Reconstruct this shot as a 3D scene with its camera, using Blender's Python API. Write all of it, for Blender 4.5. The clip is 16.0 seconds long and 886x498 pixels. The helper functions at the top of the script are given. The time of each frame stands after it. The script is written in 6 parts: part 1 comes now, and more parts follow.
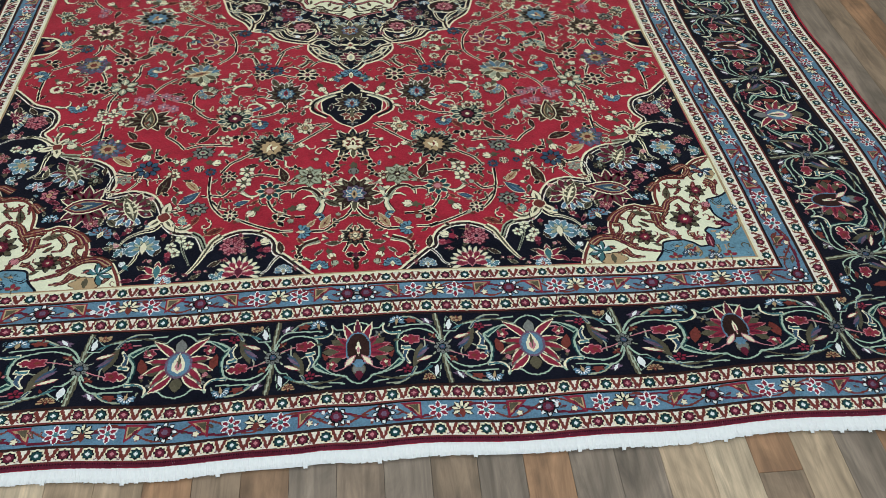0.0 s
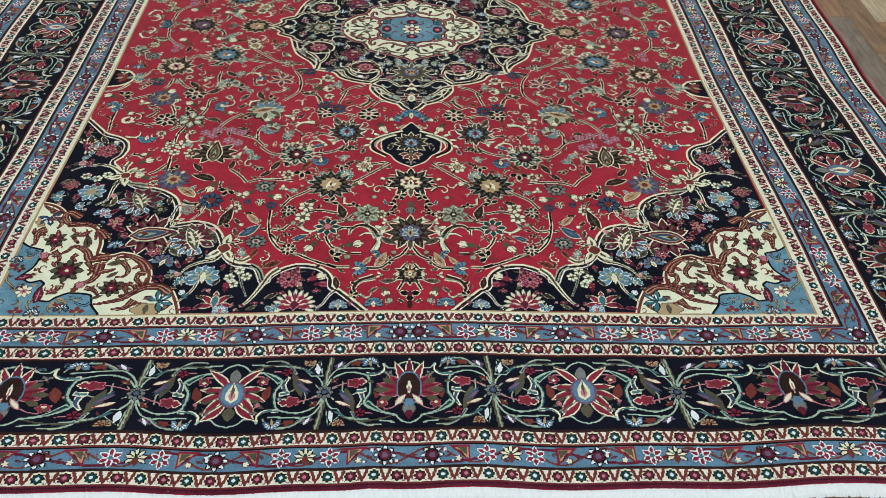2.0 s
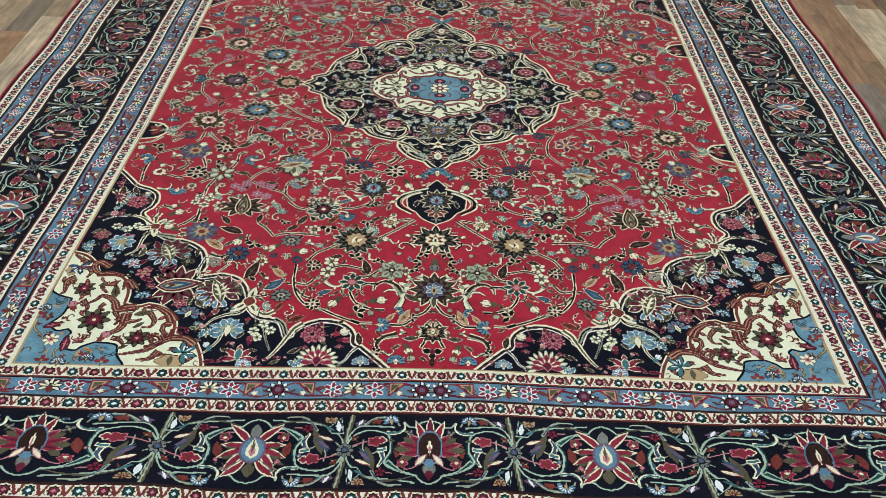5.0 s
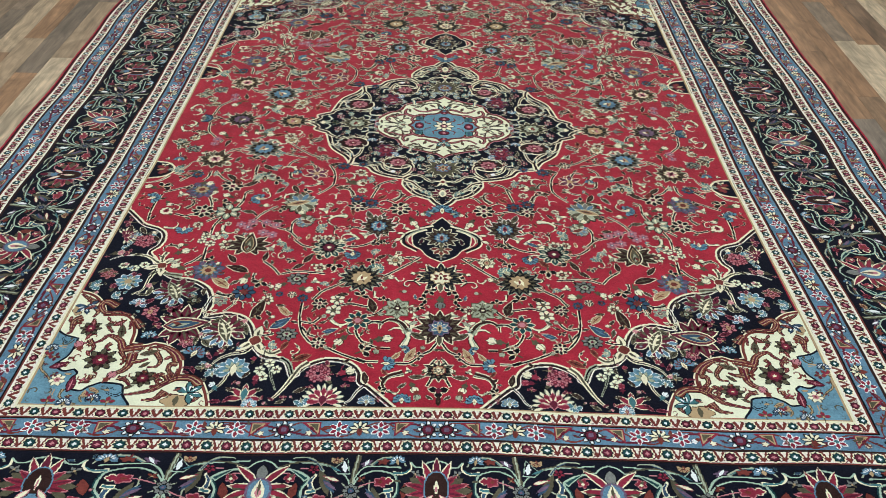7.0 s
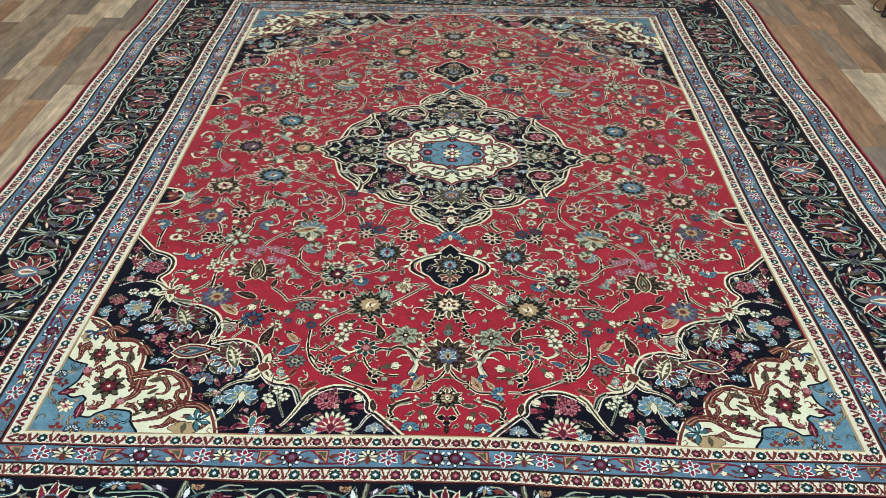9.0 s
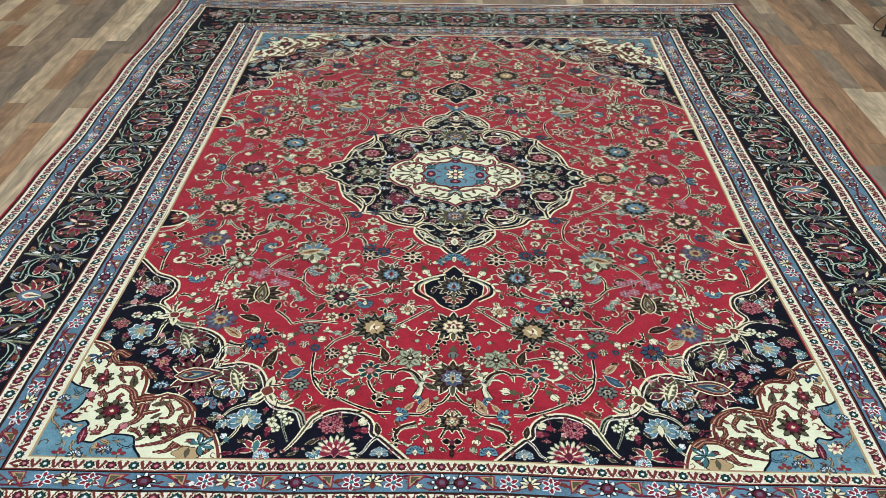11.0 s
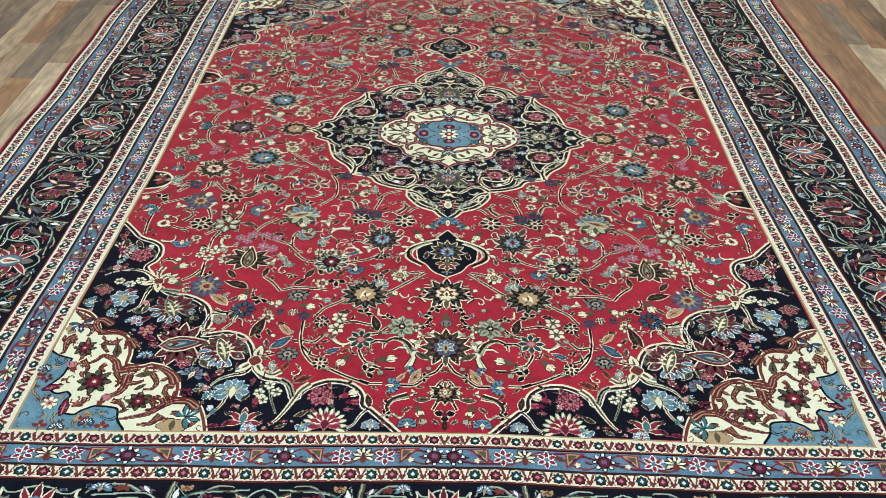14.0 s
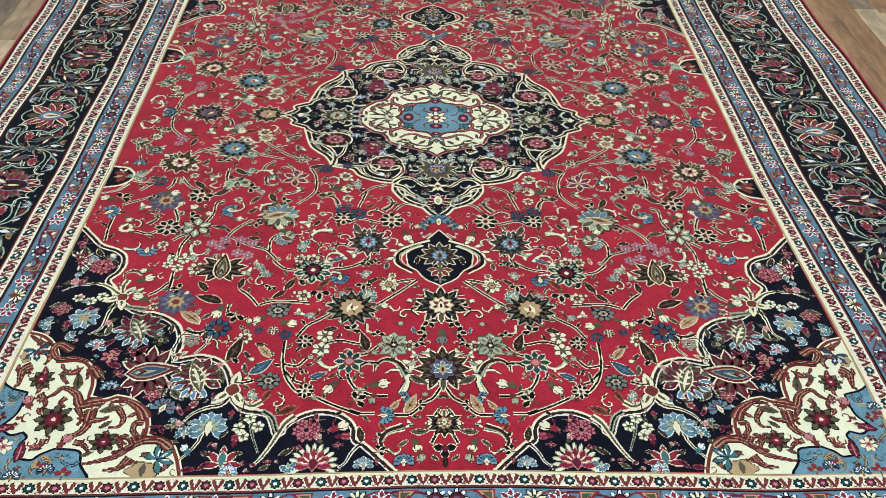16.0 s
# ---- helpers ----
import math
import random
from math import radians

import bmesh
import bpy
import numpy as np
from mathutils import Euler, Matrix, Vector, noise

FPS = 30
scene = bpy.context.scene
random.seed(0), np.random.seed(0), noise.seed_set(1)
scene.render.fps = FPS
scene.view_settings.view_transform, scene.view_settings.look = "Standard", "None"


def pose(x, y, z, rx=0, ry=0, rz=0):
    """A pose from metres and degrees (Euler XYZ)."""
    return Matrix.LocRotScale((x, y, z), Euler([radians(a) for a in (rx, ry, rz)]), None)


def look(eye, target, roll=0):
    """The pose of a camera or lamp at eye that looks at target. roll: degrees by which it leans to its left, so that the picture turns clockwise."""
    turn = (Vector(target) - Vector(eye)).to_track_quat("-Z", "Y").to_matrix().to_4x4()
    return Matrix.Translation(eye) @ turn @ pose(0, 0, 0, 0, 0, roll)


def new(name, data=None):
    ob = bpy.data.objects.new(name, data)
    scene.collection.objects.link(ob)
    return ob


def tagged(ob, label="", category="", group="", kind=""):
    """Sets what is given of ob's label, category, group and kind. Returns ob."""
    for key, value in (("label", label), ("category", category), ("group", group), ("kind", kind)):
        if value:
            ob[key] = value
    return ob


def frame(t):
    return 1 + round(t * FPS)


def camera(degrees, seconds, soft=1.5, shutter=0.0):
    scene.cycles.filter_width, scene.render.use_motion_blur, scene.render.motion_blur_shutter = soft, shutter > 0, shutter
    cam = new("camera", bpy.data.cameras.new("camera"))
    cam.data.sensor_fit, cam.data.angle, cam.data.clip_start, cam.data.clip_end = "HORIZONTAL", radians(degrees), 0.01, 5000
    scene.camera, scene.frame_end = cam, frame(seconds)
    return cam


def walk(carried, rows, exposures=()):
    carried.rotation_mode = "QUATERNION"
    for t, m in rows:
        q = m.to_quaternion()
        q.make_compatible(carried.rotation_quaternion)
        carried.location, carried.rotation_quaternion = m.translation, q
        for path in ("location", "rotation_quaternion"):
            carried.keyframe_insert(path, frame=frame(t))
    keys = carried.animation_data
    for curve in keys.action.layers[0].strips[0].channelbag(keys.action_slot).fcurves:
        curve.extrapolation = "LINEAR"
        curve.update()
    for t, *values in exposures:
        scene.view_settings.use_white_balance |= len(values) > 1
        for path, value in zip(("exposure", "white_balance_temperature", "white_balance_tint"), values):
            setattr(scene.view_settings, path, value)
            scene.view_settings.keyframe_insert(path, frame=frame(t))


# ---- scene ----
cam = camera(56.4, 16.0, soft=0.7)
PATH = [
    (0, (0.05, -2.734, 1.533), (0.212, -1.378, 0.072), 2.2),
    (0.5, (0.042, -2.734, 1.537), (0.181, -1.358, 0.092), 2.1),
    (1, (0.038, -2.733, 1.541), (0.144, -1.343, 0.107), 1.7),
    (1.5, (0.029, -2.733, 1.545), (0.11, -1.325, 0.127), 1.6),
    (2, (0.021, -2.733, 1.547), (0.081, -1.306, 0.147), 1.6),
    (2.5, (0.013, -2.729, 1.552), (0.049, -1.29, 0.164), 1.6),
    (3, (0.012, -2.728, 1.555), (0.033, -1.278, 0.178), 1.7),
    (3.5, (0.01, -2.725, 1.557), (0.031, -1.262, 0.194), 1.9),
    (4, (0.007, -2.726, 1.561), (0.027, -1.248, 0.215), 2.0),
    (6.5, (0.009, -2.723, 1.583), (0.007, -1.175, 0.318), 1.2),
    (7, (0.005, -2.722, 1.586), (0.005, -1.163, 0.335), 1.1),
    (7.5, (-0.001, -2.724, 1.588), (0.003, -1.151, 0.353), 1.2),
    (8, (0.0, -2.727, 1.589), (0.002, -1.143, 0.369), 1.1),
    (8.5, (-0.002, -2.725, 1.592), (-0.005, -1.136, 0.379), 1.1),
    (9, (-0.002, -2.721, 1.593), (-0.018, -1.125, 0.389), 0.9),
    (9.5, (-0.007, -2.717, 1.595), (-0.026, -1.11, 0.404), 0.9),
    (10, (-0.009, -2.714, 1.596), (-0.036, -1.096, 0.421), 0.7),
    (12.5, (-0.005, -2.706, 1.599), (-0.018, -1.081, 0.433), 0.2),
    (13, (-0.006, -2.7, 1.594), (-0.016, -1.091, 0.407), 0.4),
    (13.5, (-0.009, -2.685, 1.589), (-0.02, -1.097, 0.373), 0.6),
    (14, (-0.008, -2.629, 1.578), (-0.012, -1.074, 0.32), 1.0),
    (14.5, (-0.026, -2.544, 1.575), (-0.013, -1.009, 0.292), 1.6),
    (15, (-0.06, -2.469, 1.576), (-0.009, -0.938, 0.289), 1.9),
    (15.5, (-0.078, -2.422, 1.574), (-0.006, -0.918, 0.257), 1.5),
    (16, (-0.059, -2.37, 1.562), (0.001, -0.897, 0.211), 1.6),
]
EXPOSURES = [(0.0, -0.06), (2.0, 0.0), (4.0, 0.09), (7.0, 0.22), (10.0, 0.25), (13.0, 0.33), (16.0, 0.34)]
walk(cam, [(t, look(eye, target, roll)) for t, eye, target, roll in PATH], EXPOSURES)


# ---------------------------------------------------------------- light
def room_light():
    world = bpy.data.worlds.new("showroom_air")
    world.use_nodes = True
    scene.world = world
    world.node_tree.nodes["Background"].inputs[0].default_value = (0.75, 0.86, 1.0, 1)
    world.node_tree.nodes["Background"].inputs[1].default_value = 0.05


room_light()
LAMP_POWER = 18.8


# ---------------------------------------------------------------- materials
def node_material(name):
    m = bpy.data.materials.new(name)
    m.use_nodes = True
    nt = m.node_tree
    return m, nt, nt.nodes["Principled BSDF"]


def add(nt, kind, **values):
    n = nt.nodes.new(kind)
    for key, v in values.items():
        n.inputs[key.replace("_", " ")].default_value = v
    return n


def wool(name, colour, dark=0.52, light=1.42):
    """Knotted wool pile: streaky dye lots, row by row knots and short fibre relief."""
    if max(colour) > 0.5:
        dark, light = 0.80, 1.10
    m, nt, b = node_material(name)
    L = nt.links
    tc = nt.nodes.new("ShaderNodeTexCoord")
    geo = nt.nodes.new("ShaderNodeNewGeometry")
    # dye lots run in bands across the rug
    stretch = nt.nodes.new("ShaderNodeMapping")
    stretch.inputs["Scale"].default_value = (0.8, 5.5, 1.0)
    L.new(geo.outputs["Position"], stretch.inputs["Vector"])
    lots = add(nt, "ShaderNodeTexNoise", Scale=2.2, Detail=3.0, Roughness=0.55)
    L.new(stretch.outputs[0], lots.inputs["Vector"])
    knots = add(nt, "ShaderNodeTexNoise", Scale=260.0, Detail=2.0, Roughness=0.6)
    L.new(geo.outputs["Position"], knots.inputs["Vector"])
    worn = add(nt, "ShaderNodeTexNoise", Scale=26.0, Detail=5.0, Roughness=0.6)
    L.new(geo.outputs["Position"], worn.inputs["Vector"])
    mix1 = nt.nodes.new("ShaderNodeMath")
    mix1.operation = "MULTIPLY_ADD"
    L.new(lots.outputs["Fac"], mix1.inputs[0])
    mix1.inputs[1].default_value = 0.8
    mix2 = nt.nodes.new("ShaderNodeMath")
    mix2.operation = "MULTIPLY_ADD"
    L.new(knots.outputs["Fac"], mix2.inputs[0])
    mix2.inputs[1].default_value = 1.25
    mix3 = nt.nodes.new("ShaderNodeMath")
    mix3.operation = "MULTIPLY_ADD"
    L.new(worn.outputs["Fac"], mix3.inputs[0])
    mix3.inputs[1].default_value = 1.0
    mix3.inputs[2].default_value = -1.03
    L.new(mix3.outputs[0], mix2.inputs[2])
    L.new(mix2.outputs[0], mix1.inputs[2])
    ramp = nt.nodes.new("ShaderNodeMix")
    ramp.data_type = "RGBA"
    ramp.inputs[6].default_value = (*[c * dark for c in colour], 1)
    ramp.inputs[7].default_value = (*[min(1, c * light + 0.004) for c in colour], 1)
    L.new(mix1.outputs[0], ramp.inputs[0])
    L.new(ramp.outputs[2], b.inputs["Base Color"])
    b.inputs["Roughness"].default_value = 0.85
    b.inputs["Specular IOR Level"].default_value = 0.06
    b.inputs["Sheen Weight"].default_value = SHEEN if name in ("wool_red", "wool_rose") else 0.03
    b.inputs["Sheen Roughness"].default_value = 0.45
    b.inputs["Sheen Tint"].default_value = (1.0, 0.96, 0.94, 1)
    bump = add(nt, "ShaderNodeBump", Strength=0.8, Distance=0.002)
    L.new(knots.outputs["Fac"], bump.inputs["Height"])
    L.new(bump.outputs[0], b.inputs["Normal"])
    return m


SHEEN = 0.19
DYES = {
    "red": (0.405, 0.0180, 0.040), "navy": (0.0050, 0.0058, 0.0140), "cream": (0.92, 0.85, 0.62), "buff": (0.95, 0.87, 0.76),
    "ivory": (0.93, 0.92, 0.68), "ltblue": (0.125, 0.240, 0.345), "sky": (0.150, 0.300, 0.395), "blue": (0.042, 0.088, 0.150), "mint": (0.44, 0.57, 0.45),
    "green": (0.012, 0.060, 0.065), "rust": (0.190, 0.040, 0.032), "olive": (0.105, 0.092, 0.058),
    "sage": (0.42, 0.45, 0.33), "pink": (0.60, 0.23, 0.26), "gold": (0.52, 0.36, 0.20),
    "brown": (0.034, 0.014, 0.012), "white": (0.90, 0.95, 0.95), "black": (0.0055, 0.005, 0.007),
    "wine": (0.135, 0.016, 0.036), "teal": (0.065, 0.19, 0.21), "grey": (0.20, 0.205, 0.19),
    "mauve": (0.17, 0.105, 0.17), "rose": (0.265, 0.020, 0.046),
}
WOOL = {k: wool("wool_" + k, c) for k, c in DYES.items()}
DYE_INDEX = {k: i for i, k in enumerate(DYES)}


def plank_material():
    m, nt, b = node_material("laminate_planks")
    L = nt.links
    oi = nt.nodes.new("ShaderNodeObjectInfo")
    geo = nt.nodes.new("ShaderNodeNewGeometry")
    rnd = nt.nodes.new("ShaderNodeMath")
    rnd.operation = "ADD"
    L.new(oi.outputs["Random"], rnd.inputs[0])
    L.new(geo.outputs["Random Per Island"], rnd.inputs[1])
    frac = nt.nodes.new("ShaderNodeMath")
    frac.operation = "FRACT"
    L.new(rnd.outputs[0], frac.inputs[0])
    shift = nt.nodes.new("ShaderNodeVectorMath")
    shift.operation = "MULTIPLY_ADD"
    L.new(frac.outputs[0], shift.inputs[0])
    shift.inputs[1].default_value = (31.0, 57.0, 13.0)
    L.new(geo.outputs["Position"], shift.inputs[2])
    mp = nt.nodes.new("ShaderNodeMapping")
    mp.inputs["Scale"].default_value = (20.0, 1.5, 10.0)
    L.new(shift.outputs[0], mp.inputs["Vector"])
    grain = add(nt, "ShaderNodeTexNoise", Scale=1.6, Detail=7.0, Roughness=0.62, Distortion=1.8)
    L.new(mp.outputs[0], grain.inputs["Vector"])
    mp2 = nt.nodes.new("ShaderNodeMapping")
    mp2.inputs["Scale"].default_value = (9.0, 3.2, 4.0)
    L.new(shift.outputs[0], mp2.inputs["Vector"])
    cloud = add(nt, "ShaderNodeTexNoise", Scale=1.2, Detail=5.0, Roughness=0.55, Distortion=1.6)
    L.new(mp2.outputs[0], cloud.inputs["Vector"])
    tone = nt.nodes.new("ShaderNodeValToRGB")
    cr = tone.color_ramp
    cr.interpolation = "CONSTANT"
    tints = [(0.235, 0.144, 0.090), (0.400, 0.282, 0.182), (0.275, 0.198, 0.140), (0.340, 0.186, 0.100), (0.222, 0.166, 0.122),
             (0.475, 0.348, 0.230), (0.292, 0.204, 0.136), (0.362, 0.202, 0.110), (0.255, 0.198, 0.152), (0.610, 0.470, 0.322), (0.262, 0.156, 0.090)]
    cr.elements[0].color = (*tints[0], 1)
    cr.elements[1].position = 0.94
    cr.elements[1].color = (*tints[-1], 1)
    for i, c in enumerate(tints[1:-1]):
        e = cr.elements.new((i + 1) / len(tints))
        e.color = (*c, 1)
    L.new(frac.outputs[0], tone.inputs[0])
    gr = nt.nodes.new("ShaderNodeMapRange")
    gr.inputs[1].default_value, gr.inputs[2].default_value = 0.28, 0.75
    gr.inputs[3].default_value, gr.inputs[4].default_value = 0.62, 1.32
    L.new(grain.outputs["Fac"], gr.inputs[0])
    cl = nt.nodes.new("ShaderNodeMapRange")
    cl.inputs[1].default_value, cl.inputs[2].default_value = 0.3, 0.7
    cl.inputs[3].default_value, cl.inputs[4].default_value = 0.62, 1.36
    L.new(cloud.outputs["Fac"], cl.inputs[0])
    mul = nt.nodes.new("ShaderNodeMath")
    mul.operation = "MULTIPLY"
    L.new(gr.outputs[0], mul.inputs[0])
    L.new(cl.outputs[0], mul.inputs[1])
    vm = nt.nodes.new("ShaderNodeVectorMath")
    vm.operation = "SCALE"
    L.new(tone.outputs[0], vm.inputs[0])
    L.new(mul.outputs[0], vm.inputs["Scale"])
    L.new(vm.outputs[0], b.inputs["Base Color"])
    rr = nt.nodes.new("ShaderNodeMapRange")
    rr.inputs[3].default_value, rr.inputs[4].default_value = 0.42, 0.60
    L.new(grain.outputs["Fac"], rr.inputs[0])
    L.new(rr.outputs[0], b.inputs["Roughness"])
    bump = add(nt, "ShaderNodeBump", Strength=0.12, Distance=0.0015)
    L.new(grain.outputs["Fac"], bump.inputs["Height"])
    L.new(bump.outputs[0], b.inputs["Normal"])
    return m


def plain_material(name, colour, rough=0.6, metal=0.0, scale=8.0, amount=0.12):
    m, nt, b = node_material(name)
    L = nt.links
    geo = nt.nodes.new("ShaderNodeNewGeometry")
    n = add(nt, "ShaderNodeTexNoise", Scale=scale, Detail=5.0, Roughness=0.6)
    L.new(geo.outputs["Position"], n.inputs["Vector"])
    mx = nt.nodes.new("ShaderNodeMix")
    mx.data_type = "RGBA"
    mx.inputs[6].default_value = (*[c * (1 - amount) for c in colour], 1)
    mx.inputs[7].default_value = (*[min(1, c * (1 + amount)) for c in colour], 1)
    L.new(n.outputs["Fac"], mx.inputs[0])
    L.new(mx.outputs[2], b.inputs["Base Color"])
    b.inputs["Roughness"].default_value = rough
    b.inputs["Metallic"].default_value = metal
    bump = add(nt, "ShaderNodeBump", Strength=0.1, Distance=0.002)
    L.new(n.outputs["Fac"], bump.inputs["Height"])
    L.new(bump.outputs[0], b.inputs["Normal"])
    return m


PLANK = plank_material()
JOINT = plain_material("dark_joint", (0.10, 0.075, 0.058), 0.8)
WALL = plain_material("painted_wall", (0.72, 0.70, 0.66), 0.8, scale=3.0, amount=0.04)
CEIL = plain_material("ceiling_paint", (0.80, 0.80, 0.78), 0.9, scale=3.0, amount=0.03)
COTTON = plain_material("cotton_fringe", (0.97, 0.99, 0.99), 0.95, scale=130.0, amount=0.12)
DARK_WOOD = plain_material("dark_stained_wood", (0.022, 0.012, 0.010), 0.32, scale=30.0, amount=0.3)
CABLE = plain_material("black_cable_rubber", (0.02, 0.02, 0.022), 0.55)
STEEL = plain_material("brushed_steel", (0.5, 0.5, 0.5), 0.35, 1.0)
FABRIC = plain_material("dark_green_fabric", (0.025, 0.045, 0.035), 0.95, scale=120.0, amount=0.3)


# ---------------------------------------------------------------- mesh helpers
def mesh_from(name, verts, faces, mats, idx=None):
    me = bpy.data.meshes.new(name)
    me.from_pydata([tuple(v) for v in verts], [], faces)
    for mt in mats:
        me.materials.append(mt)
    if idx is not None:
        me.polygons.foreach_set("material_index", idx)
    me.update()
    return me


def box(bm, x0, x1, y0, y1, z0, z1):
    vs = [bm.verts.new(p) for p in ((x0, y0, z0), (x1, y0, z0), (x1, y1, z0), (x0, y1, z0), (x0, y0, z1), (x1, y0, z1), (x1, y1, z1), (x0, y1, z1))]
    for f in ((3, 2, 1, 0), (4, 5, 6, 7), (0, 1, 5, 4), (1, 2, 6, 5), (2, 3, 7, 6), (3, 0, 4, 7)):
        bm.faces.new([vs[i] for i in f])


def part(name, bm, material, parent=None, label="", bevel=0.0):
    if bevel:
        bmesh.ops.bevel(bm, geom=bm.edges[:], offset=bevel, segments=2, affect="EDGES", profile=0.6)
    me = bpy.data.meshes.new(name)
    bm.to_mesh(me)
    bm.free()
    me.materials.append(material)
    ob = new(name, me)
    ob.parent = parent
    return tagged(ob, label)


# ---------------------------------------------------------------- the room
RX0, RX1, RY0, RY1, RH = -4.2, 4.4, -4.4, 5.2, 2.9


def slab(name, x0, x1, y0, y1, z0, z1, mat, label, cat):
    bm = bmesh.new()
    box(bm, x0, x1, y0, y1, z0, z1)
    return tagged(part(name, bm, mat), label, cat, kind="structure")


slab("wall_north", RX0 - 0.15, RX1 + 0.15, RY1, RY1 + 0.15, 0, RH, WALL, "plain off-white painted showroom wall", "wall")
slab("wall_south", RX0 - 0.15, RX1 + 0.15, RY0 - 0.15, RY0, 0, RH, WALL, "plain off-white painted showroom wall", "wall")
slab("wall_west", RX0 - 0.15, RX0, RY0, RY1, 0, RH, WALL, "plain off-white painted showroom wall", "wall")
slab("wall_east", RX1, RX1 + 0.15, RY0, RY1, 0, RH, WALL, "plain off-white painted showroom wall", "wall")
slab("ceiling", RX0 - 0.15, RX1 + 0.15, RY0 - 0.15, RY1 + 0.15, RH, RH + 0.12, CEIL, "flat white painted showroom ceiling", "ceiling")
floor_base = slab("floor", RX0, RX1, RY0, RY1, -0.08, -0.004, JOINT, "brown mixed-tone laminate plank floor, wood grain", "floor")


def ceiling_lamp(x, y, power, colour):
    data = bpy.data.lights.new("ceiling_light", "AREA")
    data.shape, data.size, data.size_y = "RECTANGLE", 1.2, 0.6
    data.energy, data.color = power, colour
    ob = new("ceiling_light", data)
    ob.matrix_world = pose(x, y, RH - 0.03, 0, 0, 0)
    return ob


# Unseen ceiling lamps, assumed; the far left one is dimmed to darken that floor.
LAMP_COLOUR = (0.91, 1.0, 0.995)
for lx in (-2.4, 0.0, 2.4):
    for ly in (-2.6, 0.4, 3.4):
        # Front row stronger and cooler, in place of supposed daylight from behind the camera.
        ceiling_lamp(lx, ly, LAMP_POWER * (1.42 if ly < -2 else (0.6 if lx < 0 and ly > 3 else 0.9)), (0.85, 1.0, 1.10) if ly < -2 else LAMP_COLOUR)


def floor_planks():
    rng = random.Random(7)
    w = 0.0955
    shapes = {}

    def plank_mesh(length):
        key = round(length, 2)
        if key not in shapes:
            g, c = 0.00006, 0.0004
            x0, x1, y0, y1 = g, w - g, g, key - g
            v = [(x0, y0, -0.004), (x1, y0, -0.004), (x1, y1, -0.004), (x0, y1, -0.004), (x0 + c, y0 + c, 0), (x1 - c, y0 + c, 0), (x1 - c, y1 - c, 0), (x0 + c, y1 - c, 0)]
            shapes[key] = mesh_from("plank", v, [(4, 5, 6, 7), (0, 1, 5, 4), (1, 2, 6, 5), (2, 3, 7, 6), (3, 0, 4, 7)], [PLANK])
        return shapes[key]

    rest_v, rest_f = [], []
    n0 = int(RX0 / w)
    for i in range(n0, int(RX1 / w) + 1):
        x = i * w + 0.045
        if x < RX0 or x + w > RX1:
            continue
        y = RY0 + rng.random() * 0.6
        first = round(y - RY0 - 0.008, 2)
        if first > 0.03:
            k = len(rest_v)
            me = plank_mesh(first)
            rest_v += [(v.co.x + x, v.co.y + y - first, v.co.z) for v in me.vertices]
            rest_f += [tuple(k + j for j in p.vertices) for p in me.polygons]
        while y < RY1 - 0.15:
            length = min(rng.choice((0.45, 0.6, 0.75, 0.9, 1.05, 1.2)), round(RY1 - y - 0.02, 2))
            if -2.75 < x < 2.75 and -2.25 < y < 3.0 and not (abs(x) < 1.35 and -1.6 < y and y + length < 1.7):
                ob = new("plank", plank_mesh(length))
                ob.parent = floor_base
                ob.location = (x, y, 0)
            else:
                k = len(rest_v)
                me = plank_mesh(length)
                rest_v += [(v.co.x + x, v.co.y + y, v.co.z) for v in me.vertices]
                rest_f += [tuple(k + j for j in p.vertices) for p in me.polygons]
            y += length
    ob = new("far_planks", mesh_from("far_planks", rest_v, rest_f, [PLANK]))
    ob.parent = floor_base
    tagged(ob, kind="stuff")


# ---------------------------------------------------------------- the rug: knotted pattern
PILE, STEP = 0.0125, 0.00022
HX, HY = 1.562, 1.872
rng = np.random.default_rng(3)


def warp(p):
    """The hand-knotted rug is not quite square: the weft runs askew in the middle, the ends bow, lines waver."""
    x, y = p[:, 0], p[:, 1]
    skew = 0.028 * x * np.clip(1 - (y / 1.44) ** 2, 0, 1)
    slip = 0.030 * np.clip((y + 0.55) / 0.55, 0, 1) + 0.036 * np.clip((np.abs(x) - 1.12) / 0.04, 0, 1) * np.clip(1 - (y / 1.3) ** 2, 0, 1)
    sag = 0.015 * np.clip(np.abs(x) / 0.7, 0, 1) ** 1.5 * np.clip(1 - np.abs(y + 1.41) / 0.33, 0, 1)
    bow = 0.058 * (np.abs(x) / 1.4) ** 2 * np.clip((y - 1.25) / 0.6, 0, 1.2) - 0.012 * np.clip((y - 1.25) / 0.6, 0, 1.2)
    edge = np.clip((np.abs(y) - 1.30) / 0.4, 0, 1)
    wave = edge * (0.0042 * np.sin(7.3 * x + 1.0) + 0.0030 * np.sin(17.0 * x + 0.4 * y) + 0.0060 * np.exp(-((x + 0.07) / 0.05) ** 2))
    side = np.clip((np.abs(x) - 0.9) / 0.5, 0, 1) * (0.0045 * np.sin(5.1 * y) + 0.0032 * np.sin(13.0 * y + x))
    left = 0.013 * np.clip((-x - 0.6) / 0.3, 0, 1) * np.clip((1.5 + x) / 0.35, 0, 1)
    flare = 0.028 * np.sign(x) * np.clip((np.abs(x) - 0.6) / 0.35, 0, 1) * np.clip((-y - 0.35) / 0.8, 0, 1)
    return np.stack([x + side - left + flare, y - skew - slip - sag + bow + wave], 1)


def P(*xy):
    return np.array(xy, float).reshape(-1, 2)


